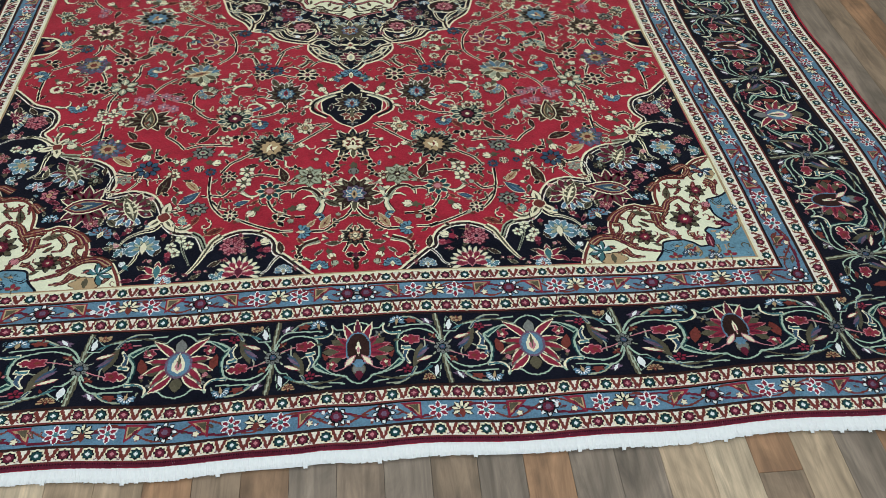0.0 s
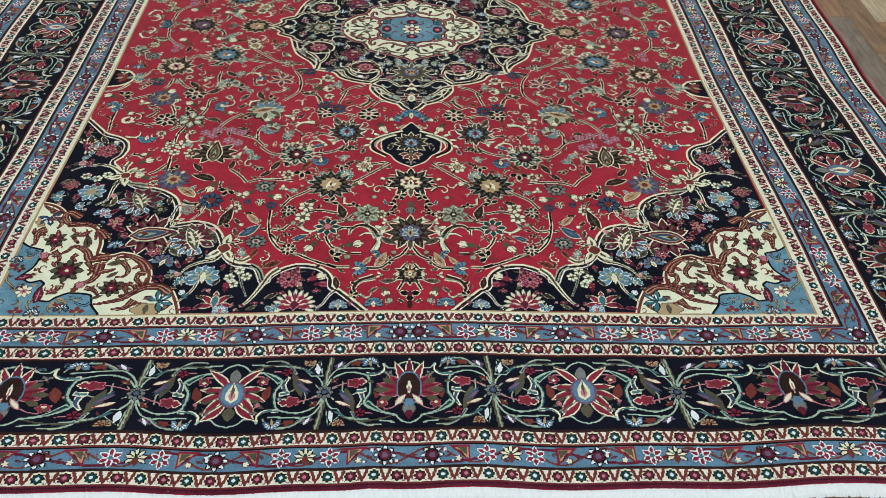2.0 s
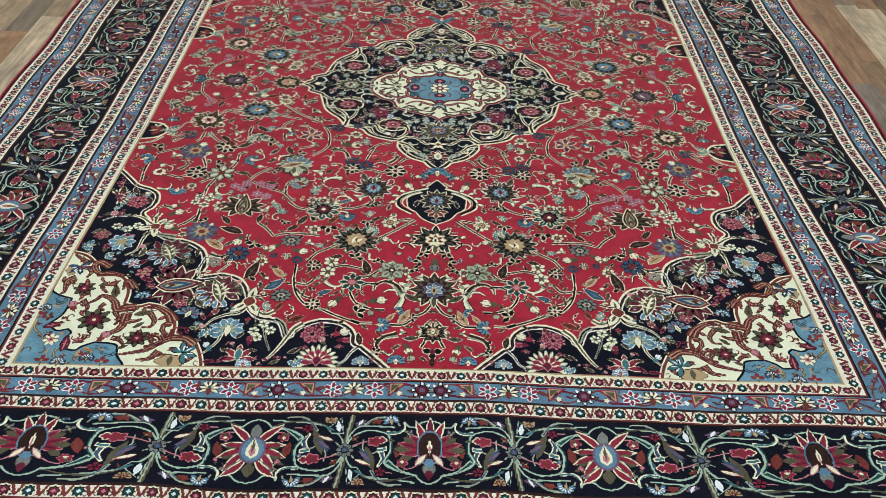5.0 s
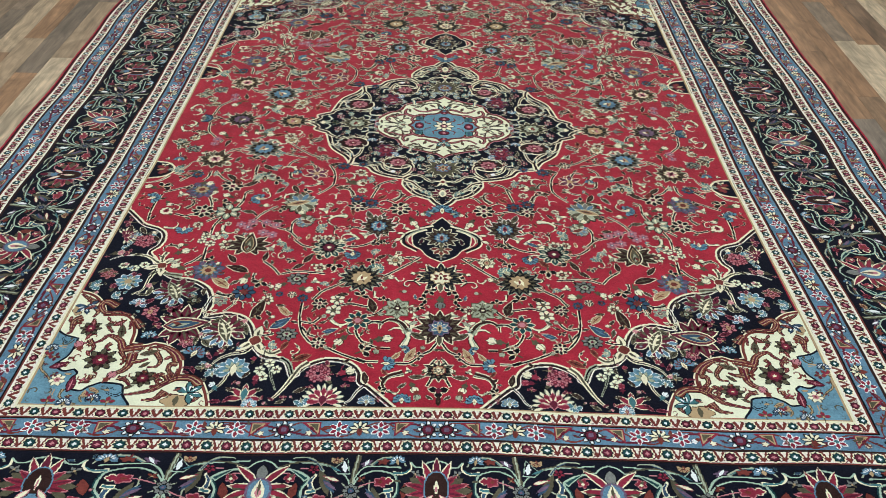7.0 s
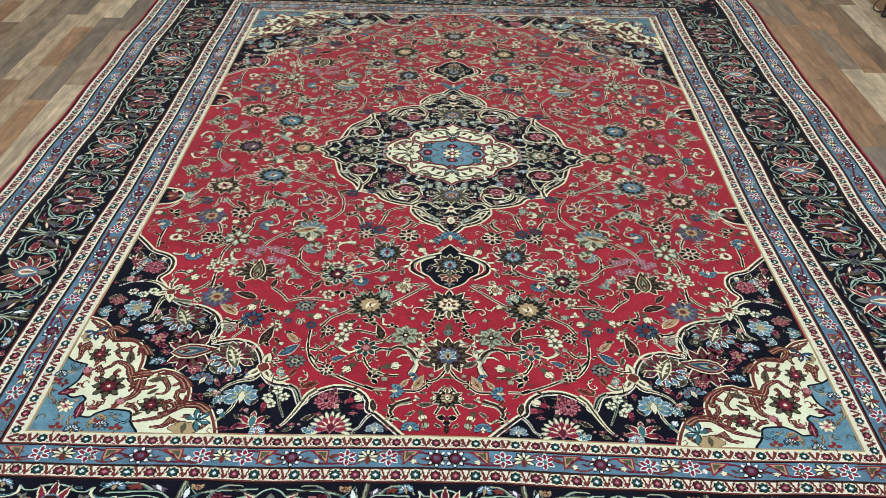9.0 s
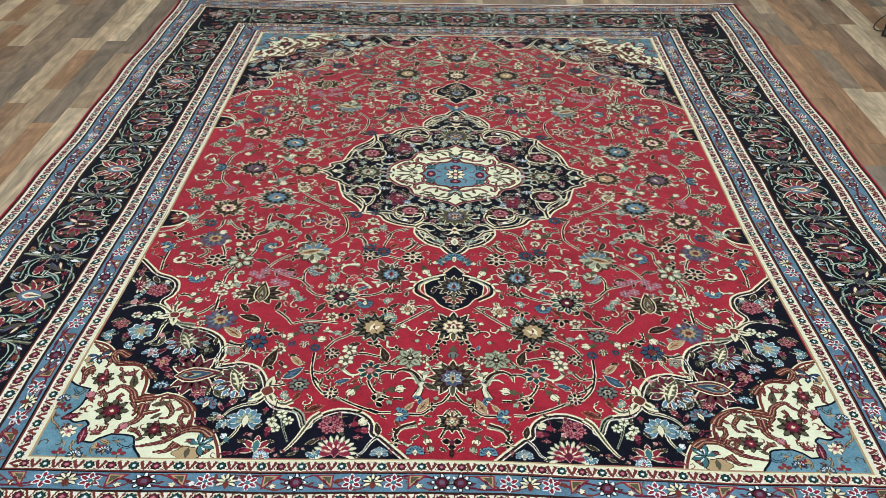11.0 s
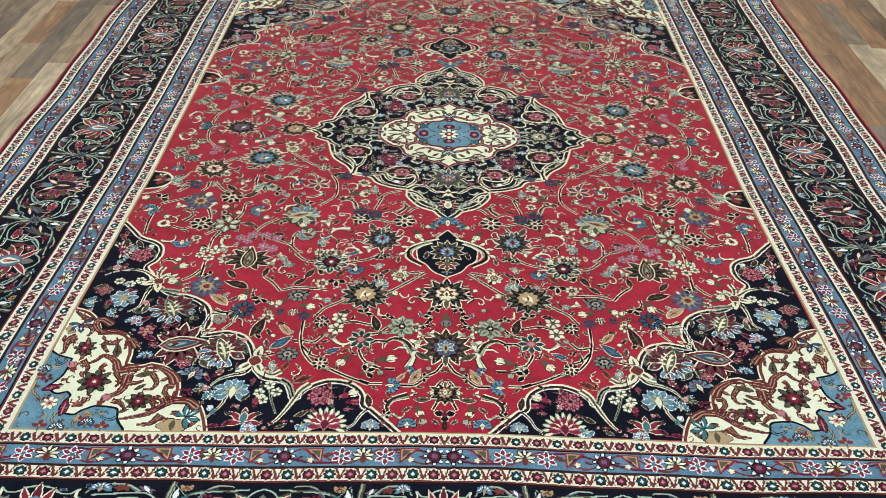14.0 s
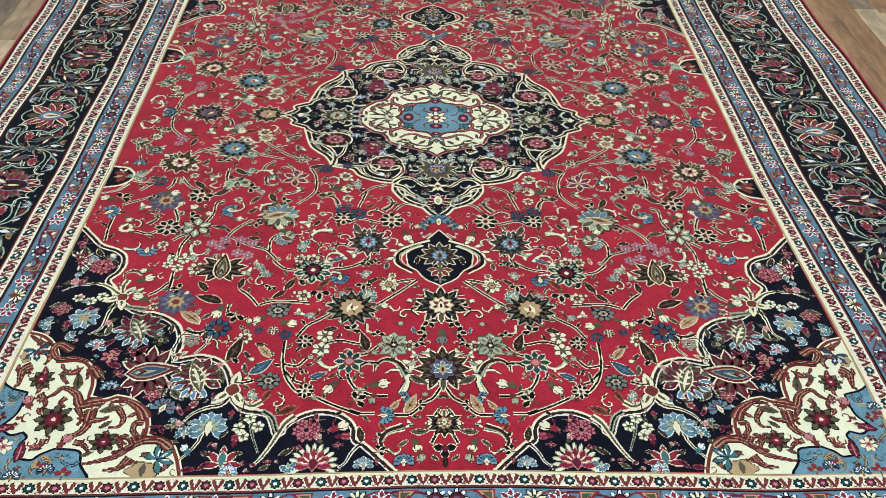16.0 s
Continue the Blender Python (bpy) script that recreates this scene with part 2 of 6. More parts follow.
def spline(pts, step=0.006, closed=False):
    """A smooth line through a few points (Catmull-Rom)."""
    pts = np.asarray(pts, float)
    n = len(pts)
    out = []
    for i in range(n if closed else n - 1):
        if closed:
            a, b, c, d = (pts[(i + k) % n] for k in (-1, 0, 1, 2))
        else:
            b, c = pts[i], pts[i + 1]
            a = pts[i - 1] if i else 2 * b - c
            d = pts[i + 2] if i + 2 < n else 2 * c - b
        m = max(3, int(np.hypot(*(c - b)) / step))
        t = np.linspace(0, 1, m, endpoint=False)[:, None]
        out.append(0.5 * (2 * b + (c - a) * t + (2 * a - 5 * b + 4 * c - d) * t ** 2 + (3 * b - a - 3 * c + d) * t ** 3))
    if not closed:
        out.append(pts[-1:])
    return np.concatenate(out)


def normals(line, closed=False):
    if closed:
        d = np.roll(line, -1, 0) - np.roll(line, 1, 0)
    else:
        d = np.gradient(line, axis=0)
    d /= np.maximum(np.hypot(d[:, 0], d[:, 1]), 1e-9)[:, None]
    return np.stack([-d[:, 1], d[:, 0]], 1)


def area(p):
    return 0.5 * np.sum(p[:, 0] * np.roll(p[:, 1], -1) - p[:, 1] * np.roll(p[:, 0], -1))


def grow(poly, d):
    """A closed outline set out by d."""
    s = -1 if area(poly) > 0 else 1
    return poly + s * d * normals(poly, True)


def turn(p, degrees):
    a = radians(degrees)
    return p @ np.array([[math.cos(a), math.sin(a)], [-math.sin(a), math.cos(a)]])


def ribbon(line, w0, w1=None, col="cream", lay=4, smooth=True, step=0.006):
    """A line of knots of some width that may taper: rows of quads."""
    line = spline(line, step) if smooth else np.asarray(line, float)
    w = np.linspace(w0, w0 if w1 is None else w1, len(line))[:, None] / 2
    n = normals(line)
    return ("strip", line + n * w, line - n * w, col, lay)


def stem(line, w=0.0058, col="black", edge="cream", lay=4, e=0.0021):
    return [ribbon(line, w + 2 * e, None, edge, lay), ribbon(line, w, None, col, lay + 0.5)]


def lobed(n, r=1.0, a=0.14, squash=1.0, m=6, phase=0.0):
    th = np.linspace(0, 2 * math.pi, n * m, endpoint=False)
    rr = r * (1 + a * np.cos(n * (th - phase)))
    return np.stack([rr * np.cos(th), rr * np.sin(th) * squash], 1)


def petal(l0, l1, w, ang=0.0, tip=0.55, n=7, bend=0.0):
    """A petal that points up from l0 to l1, widest at tip of its length."""
    t = np.linspace(0, 1, n)
    half = w / 2 * np.sin(math.pi * t ** (math.log(0.5) / math.log(tip))) ** 1.05
    y = l0 + (l1 - l0) * t
    c = bend * t ** 2
    side = np.concatenate([np.stack([c + half, y], 1), np.stack([c - half, y], 1)[-2:0:-1]])
    return turn(side, ang)


def fill(poly, col, lay):
    return ("fill", np.asarray(poly, float), col, lay)


def edged(poly, col, edge, lay, e):
    e = 0.64 * e if e >= 0.02 else max(e, 0.0024)
    return [fill(grow(poly, e), edge, lay), fill(poly, col, lay + 0.5)]


def ring(n, l0, l1, w, col, edge, lay, e=0.1, start=0.0, span=360.0, tip=0.55, bend=0.0):
    out = []
    for i in range(n):
        a = start + (span * i / n if span >= 360 else -span / 2 + span * i / (n - 1))
        shape, z = petal(l0, l1, w, a, tip, bend=bend * (1 if a < 0 else -1)), lay + 0.28 * (i % 2)
        out += [fill(grow(shape, 0.64 * e if e >= 0.02 else max(e, 0.0024)), edge, z), fill(shape, col, z + 0.14)]
    return out


# ---- motifs, about 1 in radius, pointing to +y
def rosette(petals=8, col="cream", edge="black", heart="rose", inner="cream"):
    s = ring(petals, 0.22, 0.95, 0.46, col, edge, 5, 0.13, tip=0.6)
    s += [fill(petal(0.5, 0.8, 0.07, 360 * i / petals, 0.5), edge, 5.8) for i in range(petals)]
    return s + [fill(lobed(petals, 0.42, 0.1), edge, 6), fill(lobed(6, 0.31, 0.1), heart, 6.5), fill(lobed(5, 0.13, 0.1), inner, 7)]


def star_flower(col="cream", edge="olive", heart="brown", petals=6):
    s = ring(petals, 0.1, 1.0, 0.56, col, edge, 5, 0.11, tip=0.5)
    s += [fill(petal(0.3, 0.75, 0.12, 360 * i / petals), edge, 6) for i in range(petals)]
    return s + [fill(lobed(6, 0.27, 0.12), heart, 6.5), fill(lobed(5, 0.1), "cream", 7)]


def star_leaves(n, l0, l1, w, col, edge, lay, e=0.08, start=0.0, span=360.0, rib="olive"):
    """Pointed leaves round a flower, pale rimmed, each with a rib."""
    s = ring(n, l0, l1, w, col, edge, lay, e, start, span, 0.42)
    for i in range(n):
        a = start + (span * i / n if span >= 360 else -span / 2 + span * i / (n - 1))
        s.append(fill(petal(l0 + 0.25 * (l1 - l0), l1 - 0.16, w * 0.24, a, 0.45), rib, lay + 0.8))
    return s


def palmette(leaf="brown", edge="cream", bulb="blue", heart="rose", flame="gold", halo="ltblue", n=11, span=290):
    """A lotus palmette: pointed dark leaves, pale rimmed, round a lobed bulb with a flame."""
    s = star_leaves(n, 0.2, 1.04, 0.33, leaf, edge, 5, 0.085, 0.0, span)
    s += ring(n - 1, 0.3, 0.74, 0.20, leaf, "olive", 5.9, 0.04, 0.0, span * 0.92, 0.5)
    s += edged(lobed(9, 0.44, 0.12), bulb, "black", 6.2, 0.07) + [fill(lobed(9, 0.38, 0.14), halo, 6.9)]
    s += ring(5, 0.0, 0.36, 0.16, heart, "cream", 7.1, 0.035, 0.0, 230.0, 0.55) + [fill(petal(-0.34, 0.22, 0.24), flame, 7.8), fill(petal(-0.2, 0.1, 0.09), "brown", 8.1)]
    return s + edged(petal(-1.0, -0.38, 0.22), "olive", edge, 5.6, 0.06) + edged(petal(0.35, 0.85, 0.16, 205, 0.5), leaf, edge, 5.4, 0.06) + edged(petal(0.35, 0.85, 0.16, 155, 0.5), leaf, edge, 5.4, 0.06)


def wide_palmette(leaf="brown", edge="cream", heart="gold", core="sage", n=12):
    s = star_leaves(n, 0.2, 1.03, 0.32, leaf, edge, 5, 0.08)
    s += ring(n, 0.3, 0.72, 0.17, "black", "olive", 5.9, 0.035, 180 / n)
    s += edged(lobed(10, 0.47, 0.12, 0.92), heart, "brown", 6.2, 0.08)
    s += [fill(petal(-0.36, 0.3, 0.14, 60), "brown", 7), fill(petal(-0.30, 0.36, 0.16, 100) + P(0.05, 0.1), core, 7.2), fill(petal(-0.2, 0.25, 0.18, -50) + P(0, -0.12), "cream", 7.4), fill(petal(-0.18, 0.18, 0.1, 80), "rust", 7.8)]
    return s


def tulip(leaf="brown", edge="cream", heart="olive", inner="gold"):
    s = []
    for a, l in ((100, 0.98), (-100, 0.98), (70, 1.02), (-70, 1.02), (40, 1.0), (-40, 1.0), (132, 0.8), (-132, 0.8)):
        s += edged(petal(0.1, l, 0.34, a, 0.45, bend=0.16 if a < 0 else -0.16), leaf, edge, 5, 0.075)
        s += [fill(petal(0.3, l - 0.18, 0.09, a, 0.5, bend=0.1 if a < 0 else -0.1), "olive", 5.8)]
    s += edged(petal(-0.55, 0.95, 0.62, 0, 0.38), leaf, edge, 6.2, 0.08)
    s += edged(petal(-0.42, 0.66, 0.38, 0, 0.4), heart, "gold", 7, 0.06)
    return s + [fill(petal(-0.32, 0.3, 0.18, 0, 0.4), "sage", 7.6), fill(petal(-0.3, 0.05, 0.14, 30), "rust", 7.9), fill(petal(-0.3, 0.1, 0.07, -20), "brown", 8.2)]


def feather(col="sage", edge="black", heart="gold"):
    s = edged(lobed(14, 0.86, 0.12, 0.9), col, edge, 5, 0.07)
    for i, a in enumerate((0, 24, -24, 50, -50, 78, -78, 108, -108, 140, -140)):
        s += edged(petal(0.1, 0.98 - 0.02 * i, 0.26, a, 0.6), ("ltblue", "sage", "grey", "olive")[i % 4], "cream", 5.6 + 0.1 * (i % 2), 0.045)
    s += edged(petal(-0.75, 0.55, 0.42, 0, 0.45), heart, "cream", 6.6, 0.05)
    s += [fill(petal(-0.5, 0.3, 0.16), "rust", 7.4), fill(petal(-0.3, 0.2, 0.07), "olive", 7.8)]
    return s


def carnation(col="blue", edge="black", heart="cream", streak="ltblue"):
    s = ring(7, 0.0, 1.0, 0.46, col, edge, 5, 0.09, span=190, tip=0.72)
    s += [fill(petal(0.35, 0.82, 0.16, a, 0.6), streak, 6) for a in (-80, -52, -26, 0, 26, 52, 80)]
    s += edged(petal(-0.55, 0.45, 0.42, 0, 0.6), heart, edge, 6.4, 0.06)
    s += [fill(petal(-0.3, 0.22, 0.16), "gold", 7.2)]
    return s


def bud(col="cream", edge="brown", cup="olive"):
    s = edged(petal(-0.2, 0.95, 0.55, 24, 0.6), col, edge, 5, 0.08) + edged(petal(-0.2, 0.95, 0.55, -24, 0.6), col, edge, 5, 0.08)
    s += edged(petal(-0.2, 1.1, 0.5, 0, 0.55), col, edge, 5.6, 0.07)
    return s + [fill(lobed(5, 0.36, 0.2) + P(0, -0.25), cup, 6.4), fill(petal(-1.0, -0.2, 0.2), cup, 5.2)]


def leaf(col="olive", edge="cream", vein="black", bend=0.35):
    s = edged(petal(-1, 1, 0.75, 0, 0.45, 9, bend), col, edge, 5, 0.09)
    s += [fill(petal(-0.75, 0.6, 0.10, 0, 0.4, 7, bend * 0.8), vein, 6)]
    return s + [fill(petal(0.0, 0.32, 0.09, a) + P(0.04, -0.2), vein, 6.1) for a in (58, -58)]


def posy(col="cream", edge="green", n=3, heart="olive"):
    s = []
    for i in range(n):
        c = turn(P(0, 0.6), 360 * i / n + 20)
        s += [("fill", q[1] + c, q[2], q[3] + 0.01 * i) for q in [fill(x[1] * 0.52, x[2], x[3]) for x in rosette(6, col, edge, heart, col)]]
    return s


def sprig(col="brown", edge="cream"):
    """A small dark trefoil on a stalk."""
    return ring(3, 0.0, 0.95, 0.5, col, edge, 5, 0.1, span=150, tip=0.6) + [fill(petal(-0.9, 0.2, 0.2), "olive", 5.6), fill(lobed(5, 0.16), "gold", 6.4)]


def lily(col="cream", edge="black"):
    s = edged(petal(-0.6, 1.0, 0.5, 38, 0.6, bend=-0.25), col, edge, 5, 0.08) + edged(petal(-0.6, 1.0, 0.5, -38, 0.6, bend=0.25), col, edge, 5, 0.08)
    return s + edged(petal(-0.8, 0.6, 0.34), "sage", edge, 5.7, 0.07)


def curl(col="cream", shade="brown", flip=1):
    """A thin curling tendril with its dark edge."""
    line = P(-1.0, -0.5 * flip, -0.45, 0.35 * flip, 0.35, 0.5 * flip, 0.8, 0.0, 0.45, -0.4 * flip, 0.15, -0.1 * flip)
    return [ribbon(line + P(0.06, -0.12), 0.20, 0.12, shade, 4, step=0.2), ribbon(line, 0.15, 0.11, col, 4.5, step=0.2)] + edged(petal(0.0, 0.55, 0.3, 50) + P(-0.35, 0.3 * flip), shade, col, 5, 0.07)


# ---- assembling
KNOT = 0.0031


def finer(line, closed, step=0.0017):
    """More points on an outline, so that it can follow the knots."""
    nxt = np.roll(line, -1, 0) if closed else line[1:]
    cur = line if closed else line[:-1]
    length = np.hypot(*(nxt - cur)[:, :2].T)
    n = np.clip(np.ceil(length / step), 1, 24).astype(int)
    k = np.repeat(np.arange(len(cur)), n)
    f = (np.arange(n.sum()) - np.repeat(np.cumsum(n) - n, n)) / n[k]
    out = cur[k] + (nxt[k] - cur[k]) * f[:, None]
    return out if closed else np.concatenate([out, line[-1:]])


def knotted(q):
    """Edges step from knot to knot."""
    return q + 0.80 * (np.round(q / KNOT) * KNOT - q)


def assemble(name, shapes, parent, mirrors=((1, 1),), at=(0, 0), ang=0.0, size=1.0, squash=1.0, lift=0.0, jitter=0.00025, knots=True, label=""):
    """Lay a motif's shapes on the rug, once for each mirror image, each an object of its own."""
    made = []
    for sx, sy in mirrors:
        verts, faces, idx, count = [], [], [], 0
        for s in shapes:
            if s[0] == "fill":
                rows, (col, lay) = [s[1]], s[2:]
            else:
                rows, (col, lay) = [s[1], s[2]], s[3:]
            k = count
            rows = [(turn(q * size * np.array([1.0, squash]), ang) + np.asarray(at, float)) * np.array([sx, sy]) for q in rows]
            if knots and s[0] == "fill":
                rows = [knotted(finer(rows[0], True))]
                same = np.abs(rows[0] - np.roll(rows[0], 1, 0)).max(1) < 1e-5
                if (~same).sum() > 2:
                    rows = [rows[0][~same]]
            elif knots:
                both = finer(np.concatenate(rows, 1), False, 0.0025)
                rows = [knotted(both[:, :2]), knotted(both[:, 2:])]
            q = np.concatenate(rows)
            q = warp(q + rng.uniform(-jitter, jitter, q.shape))
            count += len(q)
            verts.append(np.column_stack([q, np.full(len(q), PILE + (lay + lift) * STEP)]))
            if s[0] == "fill":
                loop = list(range(k, k + len(q)))
                faces.append(loop if area(q) > 0 else loop[::-1])
                idx.append(DYE_INDEX[col])
            else:
                n = len(rows[0])
                for i in range(n - 1):
                    f = [k + i, k + n + i, k + n + i + 1, k + i + 1]
                    faces.append(f if sx * sy > 0 else f[::-1])
                    idx.append(DYE_INDEX[col])
        used = sorted(set(idx))
        back = {c: i for i, c in enumerate(used)}
        names = list(DYES)
        ob = new(name, mesh_from(name, np.concatenate(verts), faces, [WOOL[names[c]] for c in used], [back[c] for c in idx]))
        ob.parent = parent
        if label:
            tagged(ob, label)
        made.append(ob)
    return made


QUAD = ((1, 1), (-1, 1), (1, -1), (-1, -1))
ENDS = ((1, 1), (1, -1))
SIDES = ((1, 1), (-1, 1))

rug = tagged(new("rug"), "red Persian wool rug with navy border and medallion, on wood floor", "rug")


def slab_part(name, label=""):
    """The woven body under the pile, with the rug's thickness."""
    n, m = 60, 70
    xs, ys = np.linspace(-HX, HX, n), np.linspace(-HY, HY, m)
    g = np.array([(x, y) for y in ys for x in xs])
    top = warp(g)
    verts = [(a, b, PILE) for a, b in top]
    faces = [(j * n + i, j * n + i + 1, (j + 1) * n + i + 1, (j + 1) * n + i) for j in range(m - 1) for i in range(n - 1)]
    rim = [i for i in range(n)] + [j * n + n - 1 for j in range(1, m)] + [(m - 1) * n + i for i in range(n - 2, -1, -1)] + [j * n for j in range(m - 2, 0, -1)]
    k = len(verts)
    verts += [(verts[i][0], verts[i][1], 0.0005) for i in rim]
    for a in range(len(rim)):
        b = (a + 1) % len(rim)
        faces.append((rim[a], k + a, k + b, rim[b]))
    ob = new(name, mesh_from(name, verts, faces, [WOOL["red"]]))
    ob.parent = rug
    return tagged(ob, label)


field = slab_part("red_field", "crimson wool field with scrolling flowers")

# bands of the border: (inner x, outer x, inner y, outer y)
BAND = {
    "A": (0.991, 1.026, 1.394, 1.421), "blue1": (1.034, 1.094, 1.428, 1.481), "B": (1.102, 1.144, 1.488, 1.520),
    "main": (1.153, 1.379, 1.529, 1.727), "C": (1.388, 1.429, 1.735, 1.764), "blue2": (1.437, 1.500, 1.771, 1.820), "D": (1.508, 1.548, 1.827, 1.856),
}


def mitred(name, xi, xo, yi, yo, col, lay, parent, label=""):
    """A frame of four mitred strips, as one woven band."""
    shapes = []
    for sy in (-1, 1):
        t = np.linspace(-1, 1, 90)
        shapes.append(("strip", np.stack([t * xi, np.full(90, sy * yi)], 1)[::-sy], np.stack([t * xo, np.full(90, sy * yo)], 1)[::-sy], col, lay))
    for sx in (-1, 1):
        t = np.linspace(-1, 1, 110)
        shapes.append(("strip", np.stack([np.full(110, sx * xi), t * yi], 1)[::sx], np.stack([np.full(110, sx * xo), t * yo], 1)[::sx], col, lay))
    return assemble(name, shapes, parent, jitter=0.0004, knots=False, label=label)[0]


def along(xi, xo, yi, yo, spacing, phase_x=0.0, phase_y=0.0):
    """Places on a band: point, direction that faces the middle, running number."""
    out = []
    xm, ym = (xi + xo) / 2, (yi + yo) / 2
    nx = max(1, round((xm - phase_x) / spacing))
    ny = max(1, round((ym - phase_y) / spacing))
    for sx in (-1, 1):
        for sy in (-1, 1):
            for i in range(nx):
                out.append((sx * (phase_x + (i + 0.5) * (xm - phase_x) / nx), sy * ym, 0 if sy < 0 else 180, i))
            for i in range(ny):
                out.append((sx * xm, sy * (phase_y + (i + 0.5) * (ym - phase_y) / ny), 90 if sx > 0 else -90, i))
    return out


def shift(shapes, at, ang, size):
    out = []
    for s in shapes:
        if s[0] == "fill":
            out.append(("fill", turn(s[1] * size, ang) + at, s[2], s[3]))
        else:
            out.append(("strip", turn(s[1] * size, ang) + at, turn(s[2] * size, ang) + at, s[3], s[4]))
    return out


def guard(key):
    xi, xo, yi, yo = BAND[key]
    ob = mitred("guard_stripe", xi, xo, yi, yo, "buff", 1, rug, "cream guard stripe with tiny rosettes and rust tendrils")
    mitred("stripe_line", xo, xo + 0.0045, yo, yo + 0.0045, "rust", 1.2, ob)
    mitred("stripe_line", xo + 0.0045, xo + 0.0095, yo + 0.0045, yo + 0.008, "black", 1.2, ob)
    mitred("stripe_line", xi - 0.006, xi, yi - 0.006, yi, "brown" if key != "A" else "cream", 1.3, ob)
    h = (yo - yi) / 2
    tend, knots = [], {"wine": [], "green": []}
    for x, y, a, i in along(xi, xo, yi, yo, 0.0475):
        c = ("wine", "green")[i % 2]
        at = P(x, y)
        knots[c] += shift([fill(lobed(8, 1.02, 0.08), "cream", 2.7), fill(lobed(8, 0.84, 0.14), "black", 3), fill(lobed(8, 0.66, 0.12), c, 3.4), fill(lobed(4, 0.28, 0.25), "pink" if c == "wine" else "white", 4)], at, a, h)
        if i % 2 == 0:
            knots[c] += shift([ribbon(P(-0.85, 0.1, -1.15, -0.45, -0.8, -0.75, -0.5, -0.6), 0.13, 0.08, "wine", 2.6, step=0.3), ribbon(P(0.85, 0.1, 1.15, -0.45, 0.8, -0.75, 0.5, -0.6), 0.13, 0.08, "wine", 2.6, step=0.3)], at, a, h)
        mid = at + turn(P(0.0237, 0), a)
        tend += shift([ribbon(P(-0.80, 0.95, -0.25, -0.25, 0.06, -0.90), 0.72, 0.30, "rust", 2, step=0.35), ribbon(P(0.80, 0.95, 0.42, 0.1, 0.02, -0.70), 0.72, 0.30, "rust", 2.1, step=0.35),
                       ribbon(P(-0.95, -0.55, -0.62, -0.85, -0.35, -0.55), 0.16, 0.10, "wine", 2.2, step=0.3)], mid, a, h)
    tagged(assemble("tendril", tend, ob, jitter=0.0002)[0], kind="stuff")
    tagged(assemble("red_rosette", knots["wine"], ob, jitter=0.0002)[0], kind="stuff")
    tagged(assemble("green_rosette", knots["green"], ob, jitter=0.0002)[0], kind="stuff")
    return ob


